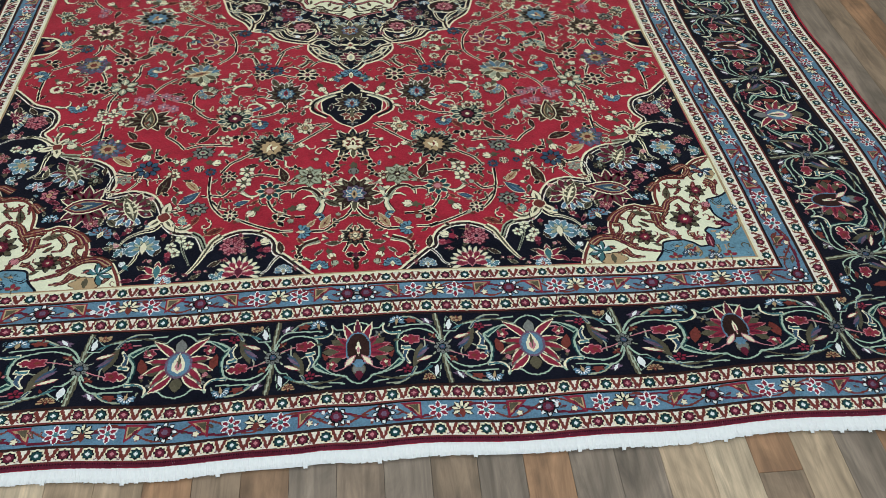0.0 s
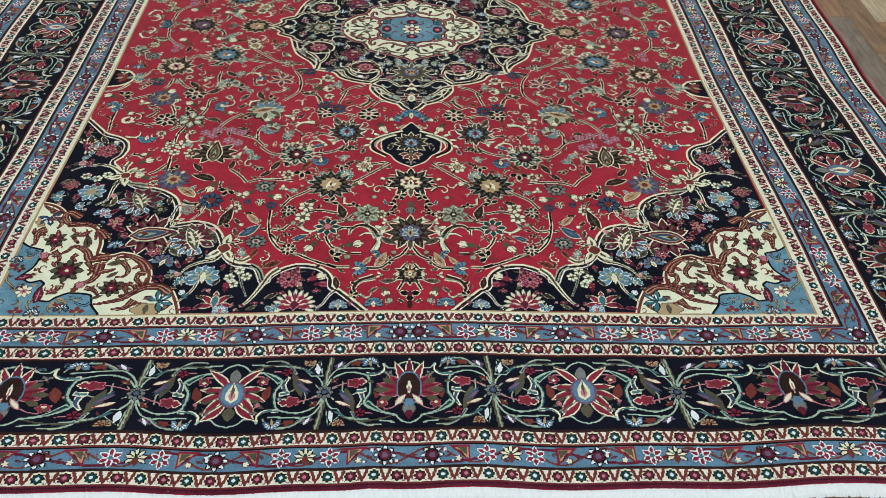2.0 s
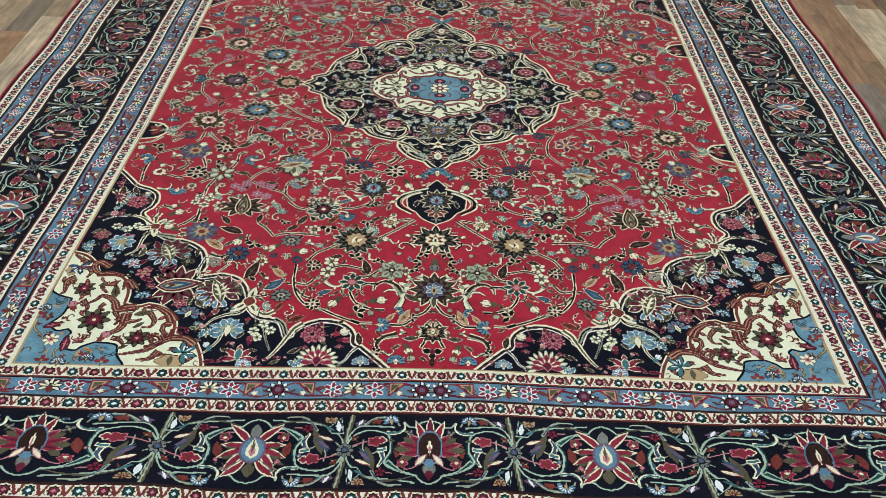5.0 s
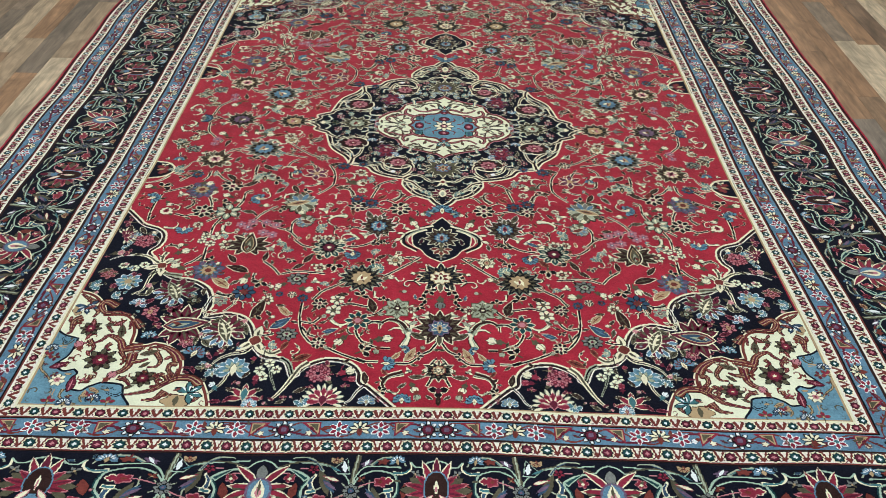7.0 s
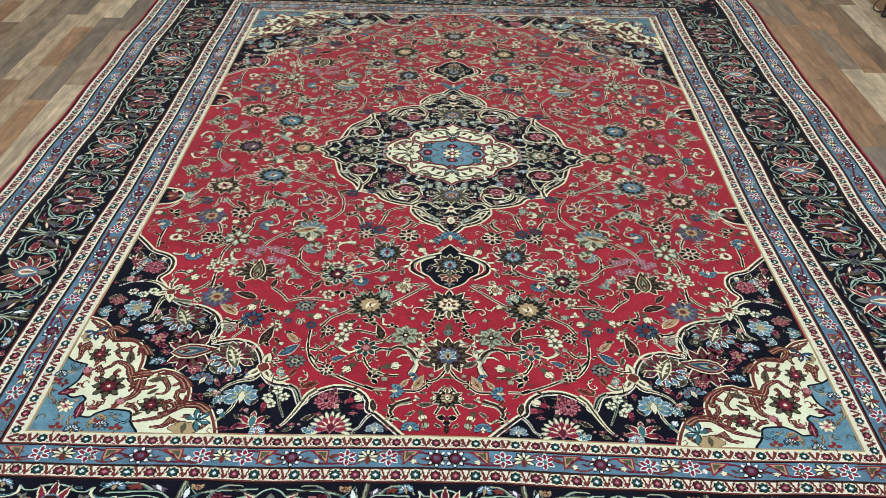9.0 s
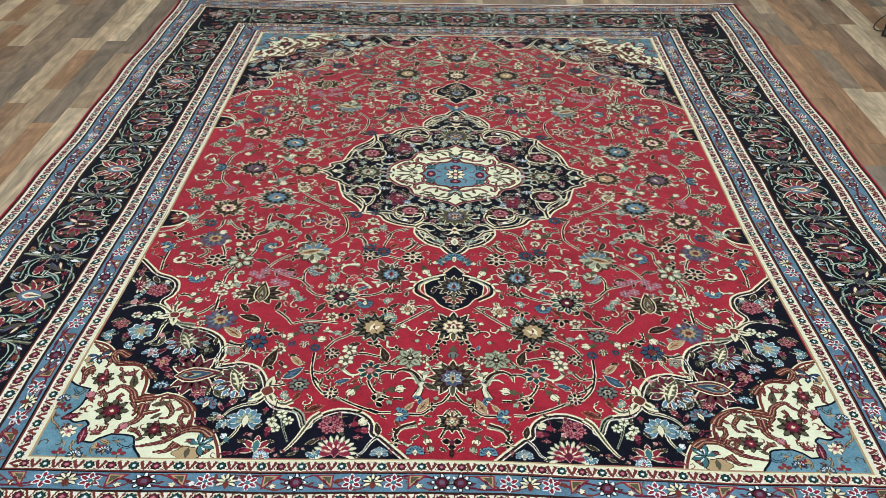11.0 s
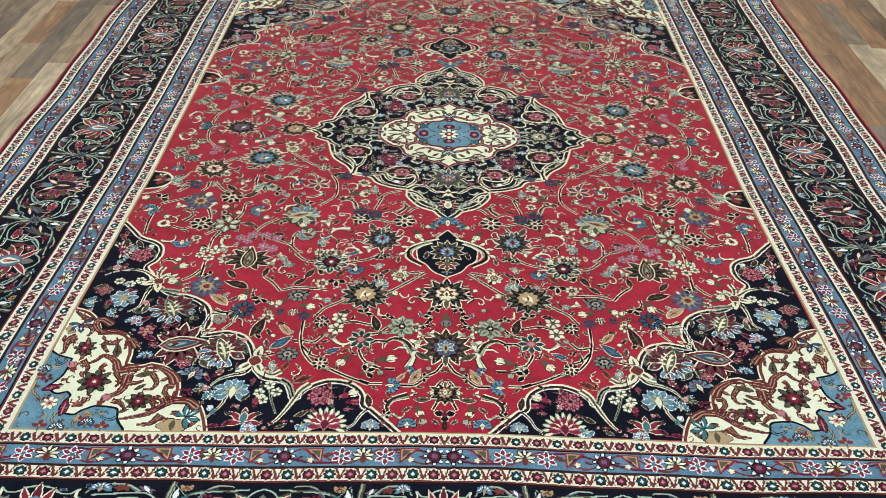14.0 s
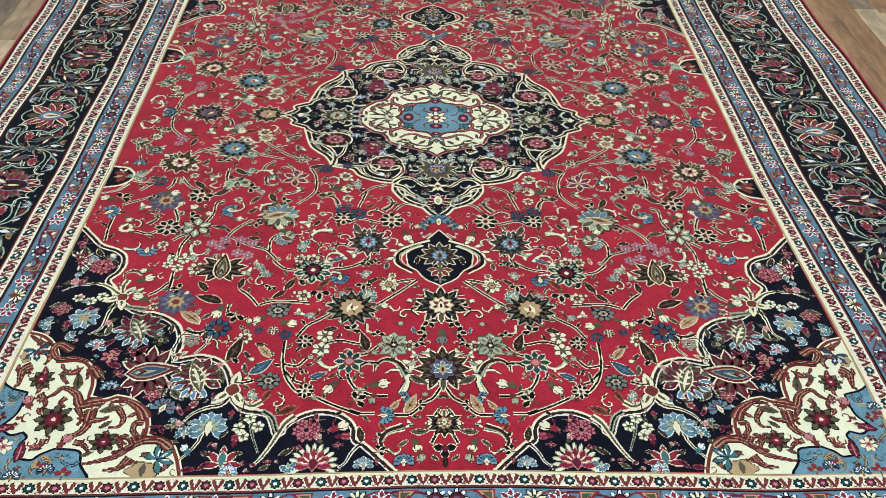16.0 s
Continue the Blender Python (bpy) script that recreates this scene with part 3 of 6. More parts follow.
def blue_band(key, period, phase):
    xi, xo, yi, yo = BAND[key]
    ob = mitred("blue_band", xi, xo, yi, yo, "ltblue", 1, rug, "light blue border band with small rosettes and stars")
    h = (yo - yi) / 2
    xm, ym = (xi + xo) / 2, (yi + yo) / 2
    big = ring(8, 0.42, 1.05, 0.34, "white", "black", 5, 0.16, tip=0.6) + [fill(lobed(8, 0.66, 0.12), "black", 6), fill(lobed(8, 0.54, 0.1), "wine", 6.4), fill(lobed(6, 0.28, 0.1), "mauve", 6.8)]
    star = ring(6, 0.2, 1.02, 0.40, "rose", "white", 5, 0.16, tip=0.5) + [fill(lobed(6, 0.34, 0.2), "white", 6.2), fill(lobed(6, 0.24, 0.2), "teal", 6.6)]
    leafy = ring(7, 0.1, 1.05, 0.3, "cream", "black", 5, 0.15, span=230, tip=0.6) + [fill(petal(-0.9, 0.35, 0.6, 0, 0.5), "rust", 6), fill(petal(-0.1, 0.5, 0.2), "green", 6.4)]
    tri = [fill(P(-1.25, 0.98, 0.80, 0.98, 0.80, -0.95), "rose", 4), fill(P(-0.75, 0.80, 0.62, 0.80, 0.62, -0.55), "gold", 4.4), fill(P(-0.40, 0.70, 0.50, 0.70, 0.50, -0.2), "olive", 4.6), fill(petal(-0.5, 0.6, 0.3, 35), "wine", 4.8)]
    tri += edged(lobed(5, 0.26, 0.25) + P(-0.35, -0.45), "cream", "wine", 4.6, 0.1) + [fill(petal(-0.35, 0.5, 0.28, -70) + P(-1.5, -0.2), "wine", 4), fill(petal(-0.2, 0.35, 0.12, -70) + P(-1.5, -0.2), "olive", 4.4)]
    vines = []
    for sgn in (-1, 1):
        xs, ys = np.linspace(-xm, xm, 420), np.linspace(-ym, ym, 520)
        vines.append(ribbon(np.stack([xs, sgn * (ym + h * 0.72 * np.sin(xs * 2 * math.pi / period))], 1), 0.0060, None, "wine", 2.4, smooth=False))
        vines.append(ribbon(np.stack([xs, sgn * (ym - h * 0.80 * np.sin(xs * 4 * math.pi / period))], 1), 0.0045, None, "rust", 2.3, smooth=False))
        vines.append(ribbon(np.stack([sgn * (xm + h * 0.72 * np.sin(ys * 2 * math.pi / period)), ys], 1), 0.0075, None, "wine", 2.4, smooth=False))
        vines.append(ribbon(np.stack([sgn * (xm - h * 0.80 * np.sin(ys * 4 * math.pi / period)), ys], 1), 0.0045, None, "rust", 2.3, smooth=False))
    assemble("wine_vine", vines, ob)
    items = [(0.0, big, 0.92, "rosette"), (0.18, tri, 0.9, "spandrel_leaf"), (0.33, star, 0.88, "star_flower"), (0.475, leafy, 0.92, "lotus_bud"), (0.62, star, 0.88, "star_flower"), (0.80, "flip", 0.9, "spandrel_leaf")]

    def run(length, place_fn):
        n = max(1, round((length - phase) / period))
        p = (length - phase) / n
        for k in range(n):
            for f, shp, size, nm in items:
                u = phase + (k + f) * p
                if u < length - 0.02:
                    place_fn(u, tri if isinstance(shp, str) else shp, size * h, nm, isinstance(shp, str))

    def flipped(s):
        return [(q[0], q[1] * P(-1, 1), q[2], q[3]) for q in s]

    def front(u, s, size, nm, flip):
        s = s if nm != "spandrel_leaf" else (s if not flip else flipped(s))
        assemble(nm, s, ob, QUAD, (u, -ym), 0, size)

    def flank(u, s, size, nm, flip):
        s = s if nm != "spandrel_leaf" else (flipped(s) if not flip else s)
        assemble(nm, s, ob, QUAD, (xm, -u), 90, size)

    run(xm - 0.01, front)
    run(ym - 0.05, flank)
    assemble("rosette", big, ob, QUAD, (xm, -ym), 45, h * 0.95)
    taken = occupied([o for o in ob.children if o.name.split(".")[0] != "wine_vine"])
    strip = dense(P(0.0, -yo, xo, -yo, xo, 0.0, xi, 0.0, xi, -yi, 0.0, -yi))
    kinds = [("leaf", leaf("rust", "wine", "olive")), ("leaf", leaf("olive", "wine", "pink")), ("bud", bud("white", "wine", "rust"))]
    for i, (x, y, s, a) in enumerate(scatter(strip, taken, 170, 0.0055, 0.014, 51, 0.0005, 0.62)):
        assemble(kinds[i % 3][0], kinds[i % 3][1], ob, QUAD, (x, y), a, s)
    return ob


def inside(poly, x, y):
    a, b = poly, np.roll(poly, -1, 0)
    hit = ((a[:, 1] > y) != (b[:, 1] > y)) & (x < (b[:, 0] - a[:, 0]) * (y - a[:, 1]) / (b[:, 1] - a[:, 1] + 1e-12) + a[:, 0])
    return hit.sum() % 2 == 1


def occupied(objects):
    """Circles round the motifs that already lie in the near right quarter."""
    out = []
    for o in objects:
        co = np.array([v.co[:2] for v in o.data.vertices])
        c, h = (co.max(0) + co.min(0)) / 2, (co.max(0) - co.min(0)) / 2
        if c[0] < -0.02 or c[1] > 0.03:
            continue
        if max(h) < 0.085 and max(h) < 2.2 * min(h):
            out.append((c[0], c[1], max(h)))
        else:
            out += [(x, y, 0.004) for x, y in co[::3]]
    return out


def scatter(poly, taken, count, small, large, seed, margin=0.004, tight=0.86):
    """Free spots inside an outline, largest first."""
    r = random.Random(seed)
    lo, hi = poly.min(0), poly.max(0)
    taken, spots = list(taken), []
    edge = poly
    for step in range(9):
        s = large + (small - large) * step / 8
        for _ in range(420):
            x, y = r.uniform(lo[0], hi[0]), r.uniform(lo[1], hi[1])
            if len(spots) >= count or not inside(poly, x, y) or np.min(np.hypot(edge[:, 0] - x, edge[:, 1] - y)) < s + margin:
                continue
            t = np.array(taken)
            if len(t) and np.any(np.hypot(t[:, 0] - x, t[:, 1] - y) < tight * t[:, 2] + s):
                continue
            taken.append((x, y, s))
            spots.append((x, y, s, r.uniform(0, 360)))
    return spots


def dense(line, step=0.01):
    out = []
    for a, b in zip(line, np.roll(line, -1, 0)):
        n = max(1, int(np.hypot(*(b - a)) / step))
        out += [a + (b - a) * i / n for i in range(n)]
    return np.array(out)


# ---- main border
def border_palmette_a():
    """Wine-red rays with pale rims round a brown oval, on a grey calyx."""
    s = []
    for a, l in ((48, 0.062), (-48, 0.062), (76, 0.072), (-76, 0.072), (100, 0.066), (-100, 0.066)):
        s += edged(petal(0.012, l, 0.0165, a, 0.45), "rose", "pink", 5, 0.0034)
        s += [fill(petal(0.026, l - 0.008, 0.006, a, 0.5), "wine", 5.8)]
        s += edged(petal(l * 0.55, l * 1.12, 0.018, a + (13 if a > 0 else -13), 0.6), "olive", "black", 4.6, 0.002)
    for sgn in (1, -1):
        s += edged(petal(-0.005, 0.086, 0.0155, -sgn * 22, 0.5), "rose", "cream", 5.2, 0.0034)
        s += edged(petal(0.014, 0.050, 0.010, sgn * 142, 0.5), "cream", "pink", 7.2, 0.0015)
    s += edged(petal(0.02, 0.092, 0.016, 0, 0.5), "wine", "cream", 5.6, 0.0022)
    s += edged(lobed(2, 0.034, 0.05, 1.0, 12, math.pi / 2) * P(0.80, 1.22) + P(0, 0.008), "brown", "ltblue", 6.4, 0.0036)
    s += [fill(petal(-0.012, 0.03, 0.010), "cream", 7.2), fill(petal(-0.009, 0.018, 0.0045), "pink", 7.5)]
    s += edged(petal(0.03, 0.072, 0.026, 180, 0.4), "grey", "olive", 6, 0.002) + [fill(petal(0.05, 0.078, 0.018, 180, 0.4), "wine", 7.0), fill(lobed(6, 0.011, 0.15) + P(0, -0.032), "ltblue", 7.3)]
    return s


def border_palmette_b():
    """A light blue drop with a cream flame, among red horned leaves."""
    s = []
    for a, l in ((62, 0.064), (-62, 0.064), (90, 0.07), (-90, 0.07), (118, 0.070), (-118, 0.070)):
        s += edged(petal(0.015, l * 1.06, 0.0135, a, 0.45, bend=0.022 if a < 0 else -0.022), "rose", "cream", 5, 0.0034)
        s += edged(petal(l * 0.55, l * 1.0, 0.02, a + (15 if a > 0 else -15), 0.6), "olive", "black", 4.6, 0.002)
    for sgn in (1, -1):
        s += edged(petal(0.012, 0.088, 0.0150, -sgn * 26, 0.5, bend=sgn * 0.024), "rose", "cream", 5.2, 0.0034)
        s += edged(petal(0.02, 0.086, 0.0150, 180 - sgn * 26, 0.6, bend=sgn * 0.022), "rose", "cream", 5.2, 0.0034)
    s += edged(petal(0.02, 0.072, 0.026, 0, 0.6), "grey", "black", 5.8, 0.002) + edged(petal(0.03, 0.07, 0.028, 180, 0.5), "olive", "black", 5.8, 0.002)
    s += edged(lobed(2, 0.026, 0.04, 1.0, 12, math.pi / 2) * P(1.0, 1.15) + P(0, 0.002), "ltblue", "mauve", 6.4, 0.005)
    s += edged(petal(-0.022, 0.034, 0.030, 0, 0.35), "cream", "ltblue", 7.2, 0.002) + [fill(petal(-0.016, 0.022, 0.014, 0, 0.35), "pink", 8), fill(petal(-0.008, 0.03, 0.007), "olive", 8.2)]
    return s


def border_half():
    """Scrolls between a palmette (at u = 0) and the joint to its left (u = -0.19)."""
    s = []
    s.append(("vine", [ribbon(P(-0.188, 0.012, -0.172, 0.040, -0.140, 0.055, -0.108, 0.049, -0.094, 0.040), 0.0038, None, "mint", 4)]))
    s.append(("green_stem", [ribbon(P(-0.094, 0.042, -0.088, 0.018, -0.088, -0.006, -0.100, -0.030, -0.084, -0.048, -0.050, -0.061, -0.030, -0.064), 0.0056, None, "mint", 4)]))
    s[-1][1].extend([ribbon(P(-0.091, 0.042, -0.085, 0.018, -0.085, -0.006, -0.097, -0.030), 0.0030, None, "green", 4.4)])
    s.append(("vine", [ribbon(P(-0.030, -0.064, -0.018, -0.078, 0.0, -0.086), 0.0038, None, "mint", 4)]))
    s.append(("curled_leaf", [ribbon(P(-0.118, 0.000, -0.104, 0.002, -0.096, 0.004), 0.012, 0.010, "cream", 4.2), ribbon(P(-0.117, 0.000, -0.098, 0.003), 0.007, 0.006, "teal", 4.6)]))
    s.append(("blue_leaf", [ribbon(P(-0.108, -0.004, -0.104, -0.024, -0.114, -0.044), 0.013, 0.006, "cream", 4.1), ribbon(P(-0.107, -0.006, -0.103, -0.024, -0.111, -0.040), 0.008, 0.003, "blue", 4.5)]))
    s.append(("green_leaf", [ribbon(P(-0.096, -0.030, -0.080, -0.044, -0.058, -0.060), 0.014, 0.005, "mint", 3.6), ribbon(P(-0.094, -0.032, -0.079, -0.045, -0.062, -0.058), 0.008, 0.002, "green", 4.3)]))
    # curled horn and upper line
    s.append(("horn", [ribbon(P(-0.100, 0.048, -0.074, 0.046, -0.058, 0.058, -0.060, 0.078), 0.010, 0.003, "cream", 3.8), ribbon(P(-0.098, 0.048, -0.074, 0.047, -0.061, 0.058), 0.006, 0.002, "teal", 4.3)]))
    s.append(("vine", [ribbon(P(-0.060, 0.078, -0.048, 0.064, -0.032, 0.066, -0.020, 0.078, 0.0, 0.084), 0.0038, None, "mint", 4)]))
    # rose bud with its stalk
    s.append(("stalk", [ribbon(P(-0.186, 0.006, -0.160, 0.018, -0.138, 0.026), 0.003, None, "pink", 4)]))
    s.append(("vine", [ribbon(P(-0.190, -0.004, -0.178, -0.036, -0.150, -0.062, -0.110, -0.074, -0.064, -0.080, -0.030, -0.084), 0.0036, None, "mint", 3.5)]))
    s.append(("vine", [ribbon(P(-0.190, 0.004, -0.182, 0.040, -0.160, 0.066, -0.120, 0.066, -0.080, 0.062), 0.0036, None, "mint", 3.5)]))
    s.append(("vine", [ribbon(P(-0.150, 0.030, -0.150, 0.004, -0.128, -0.008, -0.110, 0.004), 0.003, None, "sage", 3.5)]))
    s.append(("green_leaf", [ribbon(P(-0.150, 0.070, -0.128, 0.088, -0.100, 0.092, -0.078, 0.080, -0.070, 0.066), 0.0075, 0.003, "sage", 3.5), ribbon(P(-0.146, 0.072, -0.126, 0.087, -0.104, 0.090), 0.0034, 0.002, "teal", 3.8)]))
    s.append(("green_leaf", [ribbon(P(-0.128, -0.050, -0.112, -0.078, -0.088, -0.092, -0.060, -0.090), 0.0075, 0.003, "sage", 3.5), ribbon(P(-0.126, -0.054, -0.110, -0.078, -0.090, -0.089), 0.0034, 0.002, "blue", 3.8)]))
    s.append(("rose_bud", shift(edged(lobed(5, 0.62, 0.20, 0.8), "rose", "pink", 5, 0.13) + edged(lobed(4, 0.34, 0.2) + P(0.7, 0.1), "rose", "cream", 5.4, 0.16) + [fill(lobed(4, 0.22, 0.2) + P(-0.1, 0), "rust", 6.2)], P(-0.124, 0.024), 0, 0.023)))
    # feathered leaf
    s.append(("feathered_leaf", shift(edged(petal(-1.1, 0.9, 0.6, 0, 0.5, 8, 0.3), "olive", "black", 4.8, 0.06) + [fill(petal(-0.4, 0.9, 0.34, 8, 0.5), "blue", 5.6), fill(petal(-0.3, 0.8, 0.22, 22, 0.5), "mauve", 5.9)]
               + edged(petal(-0.5, 0.55, 0.22, 40, 0.6) + P(-0.35, -0.2), "cream", "rose", 5.4, 0.07), P(-0.138, -0.020), 28, 0.036)))
    s.append(("small_rosette", shift(rosette(5, "rose", "wine", "black", "rose"), P(-0.108, -0.058), 0, 0.012)))
    s.append(("stalk", [ribbon(P(-0.097, -0.060, -0.080, -0.062), 0.003, None, "pink", 4)]))
    # corner leaf by the joint and the long grey tendril
    s.append(("corner_leaf", edged(P(-0.182, -0.046, -0.160, -0.046, -0.150, -0.058, -0.176, -0.088), "navy", "mint", 4, 0.0022) + [fill(petal(-0.018, 0.016, 0.012, 8) + P(-0.172, -0.064), "white", 4.9), fill(petal(-0.02, 0.014, 0.006, 60) + P(-0.154, -0.058), "teal", 4.9)]))
    s.append(("tendril", [ribbon(P(-0.160, -0.050, -0.140, -0.068, -0.100, -0.080, -0.060, -0.076, -0.034, -0.066), 0.007, 0.003, "olive", 3.6), ribbon(P(-0.158, -0.052, -0.140, -0.067, -0.112, -0.076), 0.0026, None, "mint", 4.2)]))
    s.append(("small_carnation", shift(carnation("gold", "brown", "rust", "rust"), P(-0.154, -0.086), 0, 0.014)))
    # blue and white blossom, wine leaves, pink flower
    s.append(("blue_blossom", shift(carnation("ltblue", "black", "gold", "white"), P(-0.090, 0.078), 10, 0.019)))
    s.append(("wine_leaf", shift(edged(lobed(5, 0.7, 0.25, 0.55), "rust", "black", 4, 0.05), P(-0.122, 0.080), 10, 0.018)))
    s.append(("mauve_leaf", shift(edged(lobed(5, 0.7, 0.22, 0.5), "mauve", "black", 4, 0.05) + [fill(petal(-0.6, 0.7, 0.36, -60), "white", 5)], P(-0.160, 0.076), 30, 0.018)))
    s.append(("rust_leaf", shift(edged(petal(-1, 1, 0.8, 0, 0.5), "rust", "black", 4, 0.05) + [fill(petal(-0.2, 0.5, 0.4, 60), "rust", 4.4)], P(-0.070, 0.000), -12, 0.024)))
    s.append(("pink_flower", shift(edged(lobed(5, 0.7, 0.2), "rose", "pink", 5, 0.12) + [fill(petal(-0.9, 0.2, 0.5, -30), "olive", 5.8), fill(lobed(4, 0.25) + P(0.0, 0.2), "cream", 6)], P(-0.060, -0.036), 0, 0.015)))
    s.append(("stalk", [ribbon(P(-0.056, -0.050, -0.040, -0.048, -0.026, -0.038), 0.0028, None, "pink", 4)]))
    s.append(("sprig", shift(sprig("grey", "black"), P(-0.048, 0.044), -30, 0.014)))
    s.append(("sprig", shift(sprig("rust", "black"), P(-0.168, 0.030), 40, 0.012)))
    return s


def mirrored_u(s):
    out = []
    for q in s:
        if q[0] == "fill":
            out.append(("fill", q[1] * P(-1, 1), q[2], q[3]))
        else:
            out.append(("strip", q[2] * P(-1, 1), q[1] * P(-1, 1), q[3], q[4]))
    return out


def stretched(s, fu, fv):
    return [(q[0], q[1] * P(fu, fv), *q[2:]) if q[0] == "fill" else (("strip", q[1] * P(fu, fv), q[2] * P(fu, fv), *q[3:]) if fv > 0 else ("strip", q[2] * P(fu, fv), q[1] * P(fu, fv), *q[3:])) for q in s]


def border_joint():
    s = [ribbon(P(-0.012, 0.098, -0.004, 0.05, 0, 0, 0.004, -0.05, 0.012, -0.098), 0.012, None, "olive", 3.4), ribbon(P(-0.010, 0.098, -0.003, 0.05, 0, 0, 0.005, -0.05, 0.013, -0.098), 0.004, None, "sage", 3.9)]
    for a in (35, 145, 215, 325):
        s += [ribbon(turn(P(0.008, 0, 0.03, 0.004), a), 0.003, None, "sage", 4)]
    s += shift(rosette(8, "grey", "black", "blue", "mauve"), P(0, 0), 0, 0.021)
    return s


def main_border():
    xi, xo, yi, yo = BAND["main"]
    ob = mitred("main_border", xi, xo, yi, yo, "navy", 1, rug, "wide navy border with wine-red palmettes and green scrolls")
    xm, ym = (xi + xo) / 2, (yi + yo) / 2
    half, pa, pb, joint = border_half(), border_palmette_a(), border_palmette_b(), border_joint()
    left, right = half, [(n, mirrored_u(q)) for n, q in half]

    def unit(u0, u1, u2, kind, where):
        """A palmette at u1 with its scrolls between the joints at u0 and u2."""
        fv = 1 if kind == "a" else -1
        where("palmette", pa if kind == "a" else pb, u1, 1.0)
        for n, q in left:
            where(n, stretched(q, (u1 - u0) / 0.19, fv), u1, 1.0)
        for n, q in right:
            where(n, stretched(q, (u2 - u1) / 0.19, fv), u1, 1.0)

    def front(nm, s, u, size):
        mirrors = ENDS if abs(u) < 1e-6 else QUAD
        assemble(nm, s, ob, mirrors, (u, -ym), 0, size)

    def flank(nm, s, u, size):
        mirrors = SIDES if abs(u) < 1e-6 else QUAD
        assemble(nm, stretched(s, 1.0, 1.13), ob, mirrors, (xm, -u), -90 + 180, size)

    unit(-0.19, 0.0, 0.19, "a", front)
    unit(0.19, 0.395, 0.607, "b", front)
    unit(0.607, 0.857, 1.095, "a", front)
    for u in (0.19, 0.607, 1.095):
        front("joint_flower", joint, u, 1.0)
    unit(-0.195, 0.0, 0.195, "b", flank)
    unit(-0.59, -0.392, -0.195, "a", lambda n, s, u, z: assemble(n, stretched(s, 1.0, 1.13), ob, QUAD, (xm, u), 90, z))
    unit(-0.99, -0.79, -0.59, "b", lambda n, s, u, z: assemble(n, stretched(s, 1.0, 1.13), ob, QUAD, (xm, u), 90, z))
    unit(-1.395, -1.19, -0.99, "a", lambda n, s, u, z: assemble(n, stretched(s, 1.0, 1.13), ob, QUAD, (xm, u), 90, z))
    for u in (0.195, 0.59, 0.99, 1.395):
        assemble("joint_flower", stretched(joint, 1, 1.13), ob, QUAD, (xm, -u), 90, 1.0)
    # the corner square
    for n, q in left:
        assemble(n, stretched(q, 0.9, -1), ob, QUAD, (1.28, -ym), 0, 1.0)
    for n, q in left:
        if n in ("vine", "rose_bud", "feathered_leaf", "blue_blossom", "rust_leaf"):
            assemble(n, stretched(q, 0.85, -1.1), ob, QUAD, (xm, -1.56), -90, 1.0)
    assemble("palmette", stretched(pb, 0.8, 0.8), ob, QUAD, (1.285, -1.640), 45, 0.9)
    taken = occupied(list(ob.children))
    strip = dense(P(0.0, -yo, xo, -yo, xo, 0.0, xi, 0.0, xi, -yi, 0.0, -yi))
    kinds = [("leaf", leaf("rust", "black", "wine")), ("bud", bud("pink", "wine", "olive")), ("leaf", leaf("olive", "mint", "black")), ("small_carnation", carnation("blue", "black", "cream", "ltblue")), ("sprig", sprig("wine", "pink")), ("leaf", leaf("blue", "mint", "black"))]
    for i, (x, y, s, a) in enumerate(scatter(strip, taken, 230, 0.0070, 0.020, 41, 0.001, 0.5)):
        assemble(kinds[i % len(kinds)][0], kinds[i % len(kinds)][1], ob, QUAD, (x, y), a, s)
    return ob


# ---- field, medallion and corners; all is drawn for one quarter and mirrored
def chain(*segments):
    """Smooth arcs that meet in cusps."""
    return np.concatenate([spline(np.asarray(s, float), 0.006)[: None if i == len(segments) - 1 else -1] for i, s in enumerate(segments)])


def whole(quarter):
    """A closed outline from the quarter that runs from (x, 0) to (0, -y)."""
    a = quarter
    b = (quarter * P(-1, 1))[::-1][1:]
    c = (quarter * P(-1, -1))[1:]
    d = (quarter * P(1, -1))[::-1][1:-1]
    return np.concatenate([a, b, c, d])


def outline(line, w, col, lay, closed=True):
    line = np.concatenate([line, line[:1]]) if closed else line
    return ribbon(line, w, None, col, lay, smooth=False)


MED = chain([(0.522, 0.0), (0.494, -0.016), (0.474, -0.034)], [(0.474, -0.034), (0.478, -0.056), (0.432, -0.079)], P(0.432, -0.079, 0.422, -0.115, 0.414, -0.148, 0.400, -0.188, 0.375, -0.218, 0.347, -0.247, 0.324, -0.295),
            P(0.324, -0.295, 0.292, -0.303, 0.261, -0.312, 0.243, -0.340, 0.212, -0.359, 0.172, -0.373, 0.133, -0.379), P(0.133, -0.379, 0.135, -0.412, 0.118, -0.446, 0.093, -0.476, 0.066, -0.492, 0.044, -0.501), P(0.044, -0.501, 0.030, -0.524, 0.015, -0.538))
MED = np.concatenate([MED[:-1], P(0.0, -0.548)])
IVORY = chain([(0.252, 0.0), (0.250, -0.020), (0.246, -0.042), (0.226, -0.070), (0.200, -0.094)], [(0.200, -0.094), (0.178, -0.100), (0.162, -0.118)],
              [(0.162, -0.118), (0.150, -0.150), (0.118, -0.170), (0.080, -0.182), (0.046, -0.196), (0.020, -0.206), (0.0, -0.226)])
BLUE = chain([(0.132, 0.0), (0.118, -0.012), (0.112, -0.034)], [(0.112, -0.034), (0.090, -0.040), (0.080, -0.060)], [(0.080, -0.060), (0.066, -0.082), (0.036, -0.088)], [(0.036, -0.088), (0.020, -0.098), (0.0, -0.128)])
